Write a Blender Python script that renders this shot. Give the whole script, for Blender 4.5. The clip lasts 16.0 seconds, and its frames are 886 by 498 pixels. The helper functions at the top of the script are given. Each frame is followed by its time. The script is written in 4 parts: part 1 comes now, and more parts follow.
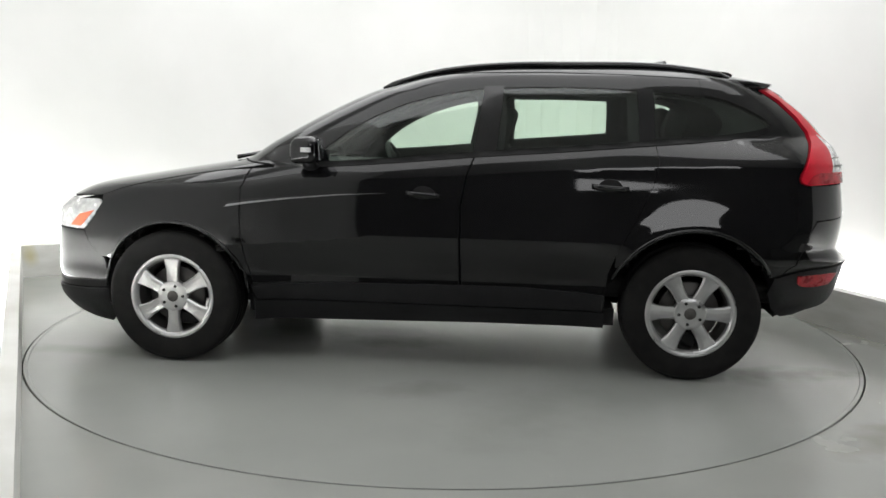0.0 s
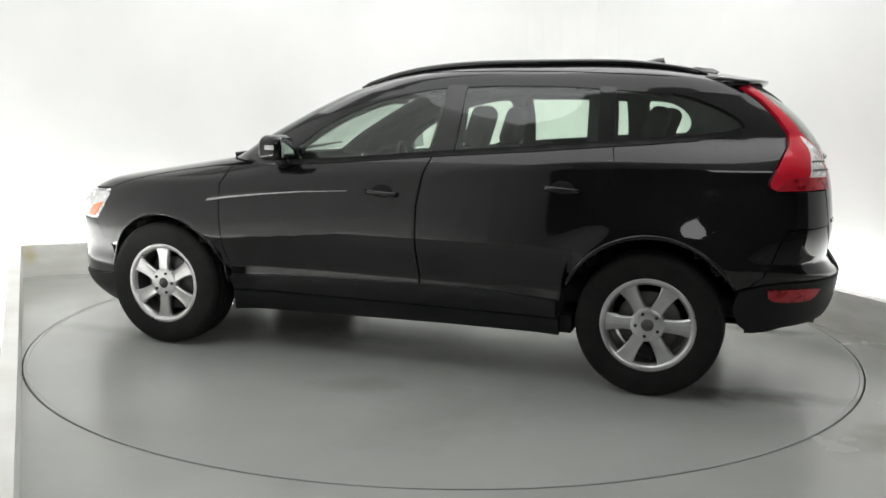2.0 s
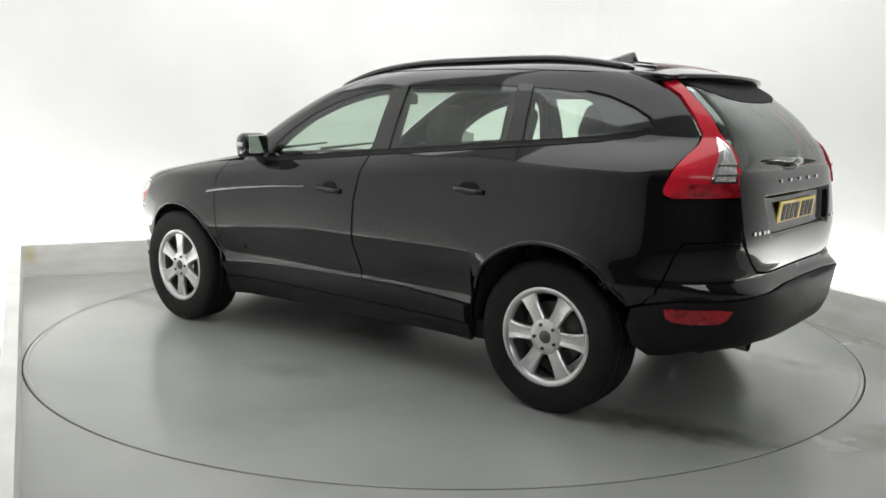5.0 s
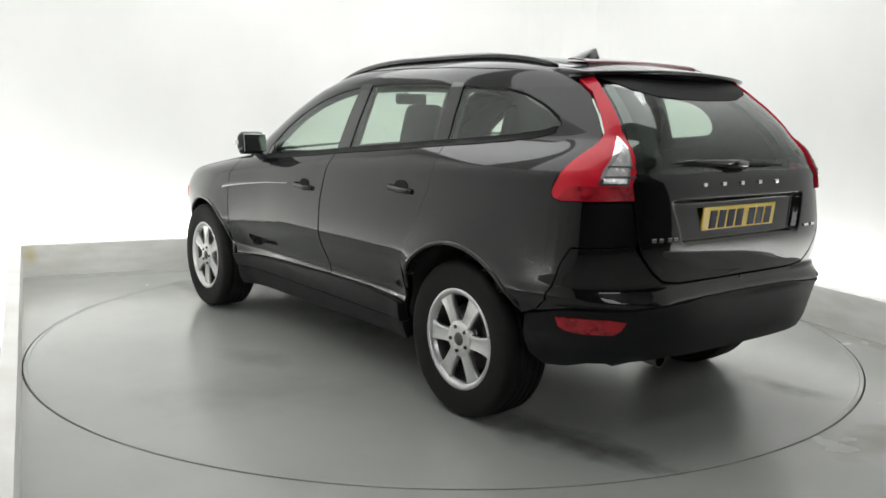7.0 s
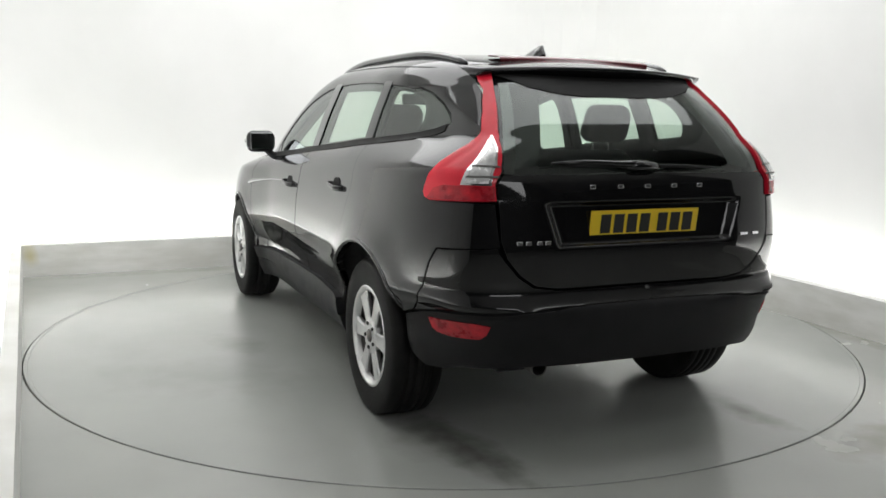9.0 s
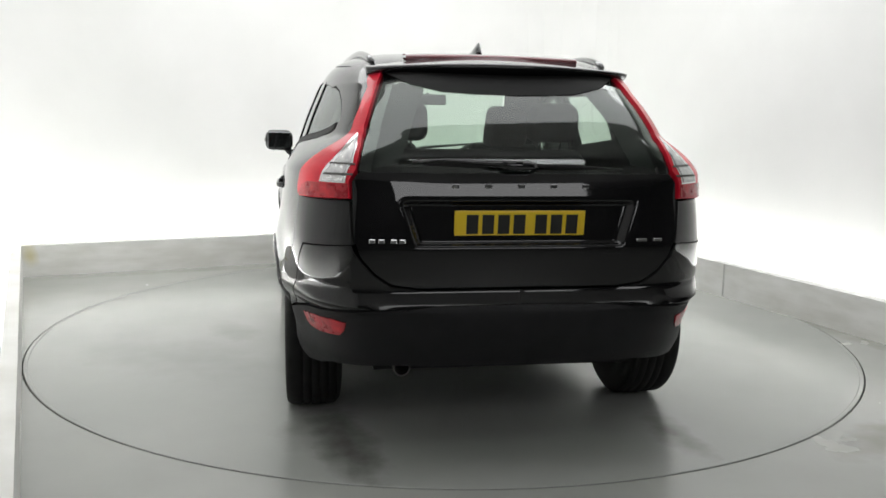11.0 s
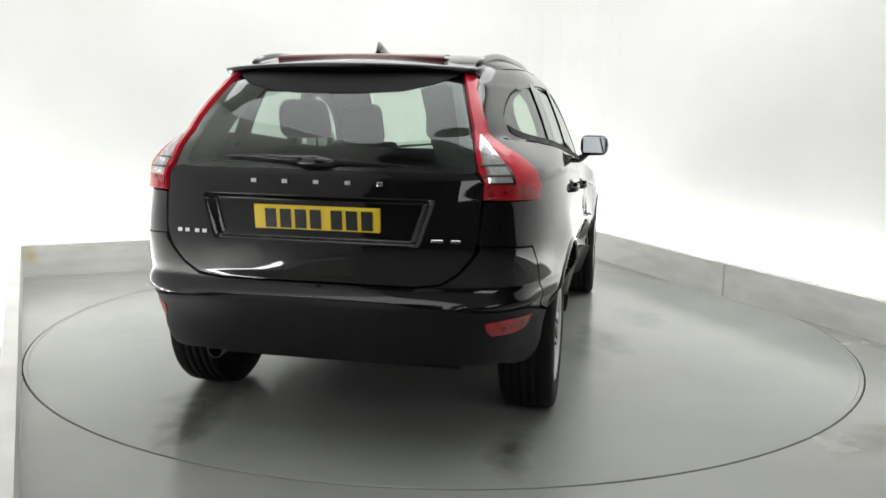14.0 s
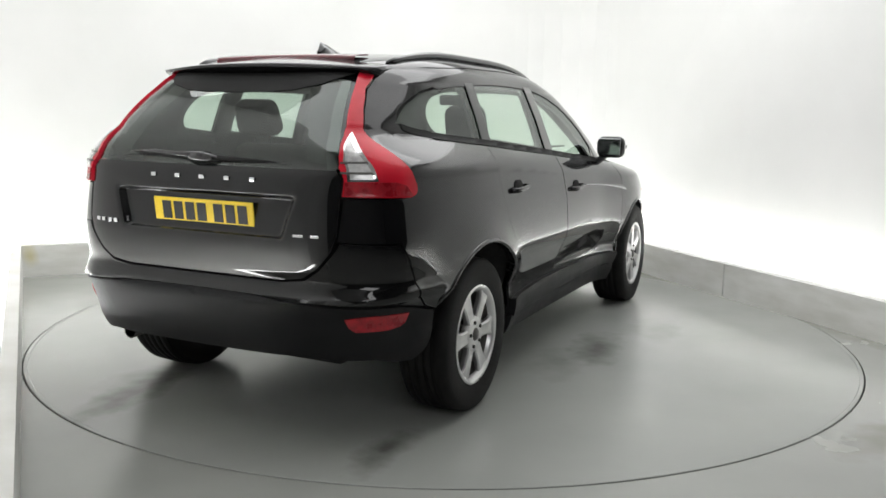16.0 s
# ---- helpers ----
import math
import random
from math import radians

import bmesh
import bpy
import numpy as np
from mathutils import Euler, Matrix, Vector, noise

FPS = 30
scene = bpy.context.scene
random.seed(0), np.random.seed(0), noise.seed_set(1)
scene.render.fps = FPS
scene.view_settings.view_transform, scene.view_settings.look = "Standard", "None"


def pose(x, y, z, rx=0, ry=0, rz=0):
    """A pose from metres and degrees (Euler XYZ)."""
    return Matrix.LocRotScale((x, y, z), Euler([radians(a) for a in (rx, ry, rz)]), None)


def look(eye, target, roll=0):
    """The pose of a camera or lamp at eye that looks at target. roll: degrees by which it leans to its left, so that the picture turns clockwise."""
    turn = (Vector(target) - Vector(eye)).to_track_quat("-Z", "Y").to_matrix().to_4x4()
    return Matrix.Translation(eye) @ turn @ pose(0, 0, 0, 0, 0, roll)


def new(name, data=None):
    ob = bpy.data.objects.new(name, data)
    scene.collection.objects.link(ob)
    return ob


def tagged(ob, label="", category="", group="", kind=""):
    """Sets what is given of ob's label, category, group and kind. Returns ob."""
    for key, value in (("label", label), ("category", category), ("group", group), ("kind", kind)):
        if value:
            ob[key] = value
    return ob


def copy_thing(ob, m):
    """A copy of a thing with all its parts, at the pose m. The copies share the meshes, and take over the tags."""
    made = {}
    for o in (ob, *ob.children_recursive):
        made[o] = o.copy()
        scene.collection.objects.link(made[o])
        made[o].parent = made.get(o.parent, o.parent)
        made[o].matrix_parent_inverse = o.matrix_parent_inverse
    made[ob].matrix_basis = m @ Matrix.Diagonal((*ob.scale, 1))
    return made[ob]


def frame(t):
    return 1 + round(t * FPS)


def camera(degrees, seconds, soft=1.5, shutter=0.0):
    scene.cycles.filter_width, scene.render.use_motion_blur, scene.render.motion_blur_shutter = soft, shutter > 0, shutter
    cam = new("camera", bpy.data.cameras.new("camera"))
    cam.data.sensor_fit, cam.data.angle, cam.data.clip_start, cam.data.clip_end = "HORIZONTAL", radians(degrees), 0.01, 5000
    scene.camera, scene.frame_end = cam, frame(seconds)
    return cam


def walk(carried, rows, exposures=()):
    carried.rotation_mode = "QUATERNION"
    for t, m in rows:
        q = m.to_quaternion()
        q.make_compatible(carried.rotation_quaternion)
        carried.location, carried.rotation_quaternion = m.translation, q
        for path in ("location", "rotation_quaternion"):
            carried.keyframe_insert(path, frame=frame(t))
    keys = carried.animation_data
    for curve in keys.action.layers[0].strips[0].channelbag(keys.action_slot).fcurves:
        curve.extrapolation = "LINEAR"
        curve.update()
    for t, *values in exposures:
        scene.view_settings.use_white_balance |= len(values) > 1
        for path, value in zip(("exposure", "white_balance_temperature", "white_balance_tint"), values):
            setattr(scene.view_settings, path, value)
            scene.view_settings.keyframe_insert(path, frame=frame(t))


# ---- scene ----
# ---- camera: fixed on its stand; the turntable turns before it ----
cam = camera(54.82, 16.0, soft=1.6)
EYE = Vector((0.0, -5.471, 1.373))
AIM = EYE + Vector((-0.002596, 0.987654, -0.15663))
walk(cam, [(0.0, look(EYE, AIM, 0.972)), (16.0, look(EYE, AIM, 0.972))],
     exposures=[(0.0, 0.0, 6400, 10), (16.0, 0.0, 6400, 10)])

# the turntable's angle, second by second, in degrees
TURN = [(0, 173.795), (1, 167.366), (2, 160.853), (3, 154.262), (4, 147.601), (5, 140.877), (6, 134.097),
        (7, 127.269), (8, 120.4), (9, 113.497), (10, 106.567), (11, 99.619), (12, 92.658), (13, 85.693),
        (14, 78.73), (15, 71.777), (16, 64.842)]
CAR_OFF = (-0.009, 0.079)          # where the car stands on the turntable

# ---- world and lamps ----
world = bpy.data.worlds.new("studio_dark")
world.use_nodes = True
world.node_tree.nodes["Background"].inputs[0].default_value = (0.8, 0.85, 0.9, 1)
world.node_tree.nodes["Background"].inputs[1].default_value = 0.02
scene.world = world


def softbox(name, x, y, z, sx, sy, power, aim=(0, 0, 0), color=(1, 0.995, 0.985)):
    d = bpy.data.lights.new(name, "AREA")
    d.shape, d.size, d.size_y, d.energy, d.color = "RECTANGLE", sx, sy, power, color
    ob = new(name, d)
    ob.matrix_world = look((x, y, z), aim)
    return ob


softbox("ceiling_softbox", -0.2, 1.2, 3.9, 5.5, 3.0, 125, (-0.2, 1.2, 0))
# unseen overhead fill, added to brighten the near floor and the car
softbox("front_fill", -0.5, -1.8, 3.9, 7.0, 2.4, 88, (-0.6, -1.6, 0))
softbox("rear_softbox", 1.7, -7.2, 3.1, 3.2, 1.3, 42, (-0.3, -1.0, 0.7))


# ---- materials ----
def mat(name, color, rough=0.5, metal=0.0, coat=0.0, spec=0.5, coat_rough=0.03):
    m = bpy.data.materials.new(name)
    m.use_nodes = True
    b = m.node_tree.nodes["Principled BSDF"]
    b.inputs["Base Color"].default_value = (*color, 1)
    b.inputs["Roughness"].default_value = rough
    b.inputs["Metallic"].default_value = metal
    b.inputs["Coat Weight"].default_value = coat
    b.inputs["Coat Roughness"].default_value = coat_rough
    b.inputs["Specular IOR Level"].default_value = spec
    return m


def vary(m, c1, c2, scale, r1=None, r2=None, detail=6, distort=0.0, bump=0.0, bscale=None, stops=(0.35, 0.65), space="Object", stretch=(1, 1, 1)):
    """Noise between two colours, and between two roughnesses, with a fine bump."""
    t = m.node_tree
    b = t.nodes["Principled BSDF"]
    co = t.nodes.new("ShaderNodeTexCoord")
    mp = t.nodes.new("ShaderNodeMapping")
    mp.inputs["Scale"].default_value = stretch
    t.links.new(co.outputs[space], mp.inputs["Vector"])
    n = t.nodes.new("ShaderNodeTexNoise")
    n.inputs["Scale"].default_value, n.inputs["Detail"].default_value, n.inputs["Distortion"].default_value = scale, detail, distort
    t.links.new(mp.outputs[0], n.inputs["Vector"])
    r = t.nodes.new("ShaderNodeValToRGB")
    r.color_ramp.elements[0].position, r.color_ramp.elements[1].position = stops
    r.color_ramp.elements[0].color, r.color_ramp.elements[1].color = (*c1, 1), (*c2, 1)
    t.links.new(n.outputs["Fac"], r.inputs["Fac"])
    t.links.new(r.outputs["Color"], b.inputs["Base Color"])
    if r1 is not None:
        q = t.nodes.new("ShaderNodeMapRange")
        q.inputs["From Min"].default_value, q.inputs["From Max"].default_value = 0.15, 0.85
        q.inputs["To Min"].default_value, q.inputs["To Max"].default_value = r1, r2
        t.links.new(n.outputs["Fac"], q.inputs["Value"])
        t.links.new(q.outputs["Result"], b.inputs["Roughness"])
    if bump:
        n2 = t.nodes.new("ShaderNodeTexNoise")
        n2.inputs["Scale"].default_value, n2.inputs["Detail"].default_value = bscale or scale * 8, 4
        t.links.new(mp.outputs[0], n2.inputs["Vector"])
        bp = t.nodes.new("ShaderNodeBump")
        bp.inputs["Strength"].default_value, bp.inputs["Distance"].default_value = bump, 0.005
        t.links.new(n2.outputs["Fac"], bp.inputs["Height"])
        t.links.new(bp.outputs["Normal"], b.inputs["Normal"])
    return m, r


def glass(name, color, rough=0.0, mirror=0.07):
    """Thin panes: one sheet of tinted clear film that also mirrors."""
    m = bpy.data.materials.new(name)
    m.use_nodes = True
    t = m.node_tree
    t.nodes.remove(t.nodes["Principled BSDF"])
    out = t.nodes["Material Output"]
    a = t.nodes.new("ShaderNodeBsdfTransparent")
    a.inputs["Color"].default_value = (*color, 1)
    g = t.nodes.new("ShaderNodeBsdfGlossy")
    g.inputs["Roughness"].default_value = rough
    g.inputs["Color"].default_value = (0.9, 0.93, 0.92, 1)
    lw = t.nodes.new("ShaderNodeLayerWeight")
    lw.inputs["Blend"].default_value = 0.5
    pw = t.nodes.new("ShaderNodeMath")
    pw.operation, pw.inputs[1].default_value = "POWER", 4.0
    t.links.new(lw.outputs["Facing"], pw.inputs[0])
    f = t.nodes.new("ShaderNodeMath")
    f.operation, f.inputs[1].default_value, f.inputs[2].default_value = "MULTIPLY_ADD", 0.85, mirror
    t.links.new(pw.outputs[0], f.inputs[0])
    mx = t.nodes.new("ShaderNodeMixShader")
    t.links.new(f.outputs[0], mx.inputs[0])
    t.links.new(a.outputs[0], mx.inputs[1])
    t.links.new(g.outputs[0], mx.inputs[2])
    t.links.new(mx.outputs[0], out.inputs["Surface"])
    return m


def glow(name, color, strength):
    m = bpy.data.materials.new(name)
    m.use_nodes = True
    b = m.node_tree.nodes["Principled BSDF"]
    b.inputs["Base Color"].default_value = (*color, 1)
    b.inputs["Emission Color"].default_value = (*color, 1)
    b.inputs["Emission Strength"].default_value = strength
    return m


M_WALL, _ = vary(mat("white_wall_paint", (0.8, 0.8, 0.78), 0.6), (0.76, 0.765, 0.745), (0.83, 0.83, 0.815), 0.7, 0.55, 0.7, bump=0.05, bscale=60)
M_KERB, _ = vary(mat("kerb_paint", (0.76, 0.76, 0.72), 0.5), (0.70, 0.70, 0.655), (0.82, 0.82, 0.79), 3.0, 0.45, 0.65, bump=0.15, bscale=40, stretch=(1, 1, 4))
M_JOINT = mat("joint_filler", (0.60, 0.60, 0.57), 0.8)
M_SHELL, _ = vary(mat("dark_room_paint", (0.08, 0.08, 0.08), 0.8), (0.07, 0.07, 0.07), (0.10, 0.10, 0.10), 0.8, 0.7, 0.85)
M_CEIL = mat("ceiling_paint", (0.5, 0.5, 0.49), 0.8)
M_TUBE = glow("fluorescent_tube", (1.0, 0.995, 0.98), 31.0)
M_FLOOR, _ = vary(mat("painted_floor", (0.3, 0.3, 0.29), 0.25), (0.315, 0.325, 0.305), (0.40, 0.405, 0.38), 1.3, 0.15, 0.32, detail=6, distort=0.0, bump=0.03, bscale=90, stops=(0.15, 0.85))
M_DISC, _ = vary(mat("turntable_paint", (0.3, 0.3, 0.29), 0.25), (0.31, 0.322, 0.305), (0.39, 0.397, 0.375), 1.1, 0.15, 0.30, detail=6, distort=0.0, bump=0.03, bscale=90, stops=(0.15, 0.85))


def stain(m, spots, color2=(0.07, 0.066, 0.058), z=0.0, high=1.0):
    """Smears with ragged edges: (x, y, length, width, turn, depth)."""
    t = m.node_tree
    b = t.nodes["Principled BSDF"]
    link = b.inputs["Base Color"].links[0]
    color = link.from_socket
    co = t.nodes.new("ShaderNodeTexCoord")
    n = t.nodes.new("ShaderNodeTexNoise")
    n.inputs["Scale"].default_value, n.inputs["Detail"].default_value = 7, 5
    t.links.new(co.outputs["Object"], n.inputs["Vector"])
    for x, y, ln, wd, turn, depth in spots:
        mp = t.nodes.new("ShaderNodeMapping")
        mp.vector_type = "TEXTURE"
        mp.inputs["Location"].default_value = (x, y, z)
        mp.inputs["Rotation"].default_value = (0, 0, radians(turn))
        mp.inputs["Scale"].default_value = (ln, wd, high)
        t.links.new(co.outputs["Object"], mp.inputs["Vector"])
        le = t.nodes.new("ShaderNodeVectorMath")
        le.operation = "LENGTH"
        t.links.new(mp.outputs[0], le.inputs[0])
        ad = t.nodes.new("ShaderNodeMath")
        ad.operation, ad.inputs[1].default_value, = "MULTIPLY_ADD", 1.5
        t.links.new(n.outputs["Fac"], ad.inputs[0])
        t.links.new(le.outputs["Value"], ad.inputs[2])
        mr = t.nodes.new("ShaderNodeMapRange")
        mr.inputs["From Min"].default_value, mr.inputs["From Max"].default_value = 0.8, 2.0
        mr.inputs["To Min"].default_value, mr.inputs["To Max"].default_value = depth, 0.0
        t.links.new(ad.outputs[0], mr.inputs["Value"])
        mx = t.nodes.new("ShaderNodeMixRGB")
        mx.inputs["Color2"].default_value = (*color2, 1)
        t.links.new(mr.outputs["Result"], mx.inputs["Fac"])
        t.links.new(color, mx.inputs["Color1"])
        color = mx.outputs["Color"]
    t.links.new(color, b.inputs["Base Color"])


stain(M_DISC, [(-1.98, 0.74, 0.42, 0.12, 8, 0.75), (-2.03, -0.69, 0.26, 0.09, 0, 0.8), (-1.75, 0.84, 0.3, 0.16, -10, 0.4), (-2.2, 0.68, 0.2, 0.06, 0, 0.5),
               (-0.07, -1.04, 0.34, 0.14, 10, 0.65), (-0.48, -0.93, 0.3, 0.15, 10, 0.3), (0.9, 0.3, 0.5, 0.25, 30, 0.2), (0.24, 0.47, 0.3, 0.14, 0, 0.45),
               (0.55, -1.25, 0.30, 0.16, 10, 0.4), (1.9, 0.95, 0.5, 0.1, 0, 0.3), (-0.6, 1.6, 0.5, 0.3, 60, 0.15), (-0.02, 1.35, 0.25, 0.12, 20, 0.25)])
stain(M_FLOOR, [(2.38, 0.55, 1.5, 0.13, -67, 0.5), (1.62, 2.25, 0.8, 0.10, -67, 0.4), (1.95, -1.90, 0.34, 0.14, 40, 0.55), (2.3, -1.75, 0.3, 0.16, 20, 0.4), (-2.2, 1.75, 1.5, 0.07, 25, 0.25)], (0.15, 0.14, 0.10))
stain(M_KERB, [(-3.36, 1.34, 0.055, 0.055, 0, 0.7)], (0.62, 0.55, 0.22), 0.17, 0.09)
stain(M_KERB, [(2.5, 0.3, 0.7, 0.2, -67, 0.25), (1.2, 3.4, 0.9, 0.4, 20, 0.2), (-1.6, 2.17, 0.8, 0.1, 25, 0.15)], (0.42, 0.40, 0.34), 0.06, 0.10)
M_GAP = mat("turntable_gap", (0.015, 0.015, 0.015), 0.8)


# ---- mesh helpers ----
def mesh_ob(name, verts, faces, material=None, parent=None, smooth=False, label=""):
    me = bpy.data.meshes.new(name)
    me.from_pydata([tuple(v) for v in verts], [], faces)
    me.validate()
    if smooth:
        me.polygons.foreach_set("use_smooth", [True] * len(me.polygons))
    if material:
        me.materials.append(material)
    ob = new(name, me)
    if parent:
        ob.parent = parent
    if label:
        ob["label"] = label
    return ob


def part(name, bm, material, parent=None, label="", smooth=False):
    me = bpy.data.meshes.new(name)
    bmesh.ops.recalc_face_normals(bm, faces=bm.faces)
    bm.to_mesh(me)
    bm.free()
    if smooth:
        me.shade_smooth()
    me.materials.append(material)
    ob = new(name, me)
    if parent:
        ob.parent = parent
    if label:
        ob["label"] = label
    return ob


# ---- the studio ----
A = Vector((0.906, 0.423))          # along the back kerb
B = Vector((0.4392, -0.8984))       # along the side kerbs, towards the camera
C1 = Vector((-3.42, 1.317))         # inner corners of the kerb
C2 = Vector((1.18, 3.465))
RIGHT = (C2, Vector((1.571, 2.541)), Vector((2.05, 1.31)), Vector((2.80, -0.42)), Vector((3.9, -2.95)))


def kerb_line():
    pts = [C1 + B * 5.3, C1 + B * 0.05, C1]
    pts += [C1 + (C2 - C1) * f for f in (0.25, 0.5, 0.75, 0.93)]
    c = C2
    p0, p2 = C1 + (C2 - C1) * 0.93, C2 + (RIGHT[1] - C2) * 0.35
    for i in range(1, 7):
        f = i / 7
        pts.append(p0 * (1 - f) ** 2 + c * 2 * f * (1 - f) + p2 * f * f)
    pts.append(p2)
    pts += [Vector(p) for p in RIGHT[1:]]
    return pts


def offset_line(pts, d):
    out = []
    for i, p in enumerate(pts):
        a = (p - pts[i - 1]).normalized() if i else (pts[1] - p).normalized()
        b = (pts[i + 1] - p).normalized() if i < len(pts) - 1 else a
        n1, n2 = Vector((-a.y, a.x)), Vector((-b.y, b.x))
        n = (n1 + n2).normalized()
        out.append(p + n * (d / max(0.35, n.dot(n1))))
    return out


def band(name, pts, section, material, label, smooth=False):
    """A strip swept along pts: section is a list of (offset, height)."""
    lines = [[Vector((q.x, q.y, z)) for q in offset_line(pts, d)] for d, z in section]
    n, k = len(pts), len(section)
    verts = [v for l in lines for v in l]
    faces = [(r * n + i, r * n + i + 1, ((r + 1) % k) * n + i + 1, ((r + 1) % k) * n + i) for r in range(k) for i in range(n - 1)]
    faces += [tuple(r * n for r in range(k)), tuple(r * n + n - 1 for r in reversed(range(k)))]
    ob = mesh_ob(name, verts, faces, material, smooth=smooth)
    return tagged(ob, label, name.split("_")[0], kind="structure")


def build_studio():
    R = 2.487
    seg = 160

    def ring(r0, r1, z):
        v = [(r * math.cos(2 * math.pi * i / seg), r * math.sin(2 * math.pi * i / seg), z) for r in (r0, r1) for i in range(seg)]
        f = [(i, (i + 1) % seg, seg + (i + 1) % seg, seg + i) for i in range(seg)]
        return v, f
    # floor with a round pit for the turntable
    v, f = ring(R + 0.009, R + 0.5, 0)
    outer = [(9 * math.cos(2 * math.pi * i / seg), 9 * math.sin(2 * math.pi * i / seg), 0) for i in range(seg)]
    low = [(x, y, -0.08) for x, y, _ in v[:seg]]
    verts = v + outer + low
    faces = f + [(seg + i, seg + (i + 1) % seg, 2 * seg + (i + 1) % seg, 2 * seg + i) for i in range(seg)]
    faces += [((i + 1) % seg, i, 3 * seg + i, 3 * seg + (i + 1) % seg) for i in range(seg)]
    tagged(mesh_ob("floor", verts, faces, M_FLOOR), "grey painted concrete studio floor with wet sheen", "floor", kind="structure")
    pit = [(3.0 * math.cos(2 * math.pi * i / seg), 3.0 * math.sin(2 * math.pi * i / seg), -0.08) for i in range(seg)]
    tagged(mesh_ob("turntable_pit", pit, [tuple(range(seg))], M_GAP), "dark gap under the turntable rim", "pit", kind="structure")
    line = kerb_line()
    T = 0.07
    band("kerb", line, [(0, 0), (0, 0.262), (T, 0.268), (T, 0)], M_KERB, "low off-white painted kerb round the turntable floor")
    # wall_back stands behind the kerb, lit from the gap between
    sec = [(0.42, 0), (0.42, 4.0), (0.52, 4.0), (0.52, 0)]
    out = Vector((-0.8984, -0.4392))
    # unseen outward bend, added so the wall's reflection in the doors fades softly
    bend = [C1 + B * (4.3 + 3.2 * math.sin(a)) + out * 3.2 * (1 - math.cos(a)) for a in [radians(90 - 7.5 * i) for i in range(13)]]
    band("wall_back", bend + line[1:], sec, M_WALL, "seamless white curved studio backdrop wall", smooth=False)
    for q, w in ((Vector((2.16, 1.045)), 0.004),):
        d = A if q.y > 1.5 and q.x < 0 else Vector((0.397, -0.918))
        n = Vector((-d.y, d.x)) if d.x > 0.6 else Vector((d.y, -d.x)) * -1
        bm = bmesh.new()
        ang = math.atan2(d.y, d.x)
        bmesh.ops.create_cube(bm, size=1, matrix=Matrix.Translation((q.x, q.y, 0.133)) @ Matrix.Rotation(ang, 4, "Z") @ Matrix.Diagonal((w, 0.012, 0.255, 1)))
        tagged(part("kerb_joint", bm, M_JOINT), "thin grey joint between kerb boards", "joint", kind="structure")
    # lamps lie behind the kerb
    tube = [(0.26 + 0.018 * math.cos(a), 0.18 + 0.018 * math.sin(a)) for a in [i * math.pi / 4 for i in range(8)]]
    band("tube_light", [C1 + B * 5.0] + line[1:], tube, M_TUBE, "white fluorescent tube run hidden behind the kerb", smooth=True)
    v = [(-9, -9, 4.0), (9, -9, 4.0), (9, 9, 4.0), (-9, 9, 4.0), (-9, -9, 4.1), (9, -9, 4.1), (9, 9, 4.1), (-9, 9, 4.1)]
    f = [(0, 1, 2, 3), (7, 6, 5, 4), (0, 4, 5, 1), (1, 5, 6, 2), (2, 6, 7, 3), (3, 7, 4, 0)]
    tagged(mesh_ob("ceiling", v, f, M_CEIL), "plain pale studio ceiling", "ceiling", kind="structure")
    for name, a, b in (("wall_south", (-8, -8.2), (8, -8)), ("wall_west", (-8.2, -8), (-8, 8)), ("wall_east", (8, -8), (8.2, 8)), ("wall_north", (-8, 8), (8, 8.2))):
        bm = bmesh.new()
        bmesh.ops.create_cube(bm, size=1, matrix=Matrix.Translation(((a[0] + b[0]) / 2, (a[1] + b[1]) / 2, 2)) @ Matrix.Diagonal((b[0] - a[0], b[1] - a[1], 4, 1)))
        tagged(part(name, bm, M_SHELL), "plain dark painted wall closing the studio", "wall", kind="structure")
    # the turntable
    table = new("turntable")
    tagged(table, "round grey painted steel car turntable, stained by tyres", "turntable")
    v, f = [(0, 0, 0)], []
    rings = (0.6, 1.2, 1.8, 2.3, R)
    for r in rings:
        v += [(r * math.cos(2 * math.pi * i / seg), r * math.sin(2 * math.pi * i / seg), 0) for i in range(seg)]
    v += [(R * math.cos(2 * math.pi * i / seg), R * math.sin(2 * math.pi * i / seg), -0.06) for i in range(seg)]
    f += [(0, 1 + i, 1 + (i + 1) % seg) for i in range(seg)]
    for k in range(len(rings)):
        a0, b0 = 1 + k * seg, 1 + (k + 1) * seg
        f += [(a0 + i, b0 + i, b0 + (i + 1) % seg, a0 + (i + 1) % seg) for i in range(seg)]
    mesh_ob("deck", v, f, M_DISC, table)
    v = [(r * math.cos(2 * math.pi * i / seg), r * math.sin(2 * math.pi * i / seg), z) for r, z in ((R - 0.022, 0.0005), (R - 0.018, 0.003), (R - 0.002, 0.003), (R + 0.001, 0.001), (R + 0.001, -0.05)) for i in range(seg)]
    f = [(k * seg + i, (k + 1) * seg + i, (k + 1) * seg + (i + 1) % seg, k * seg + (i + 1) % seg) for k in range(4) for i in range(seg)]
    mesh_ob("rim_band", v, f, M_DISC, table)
    return table


turntable = build_studio()


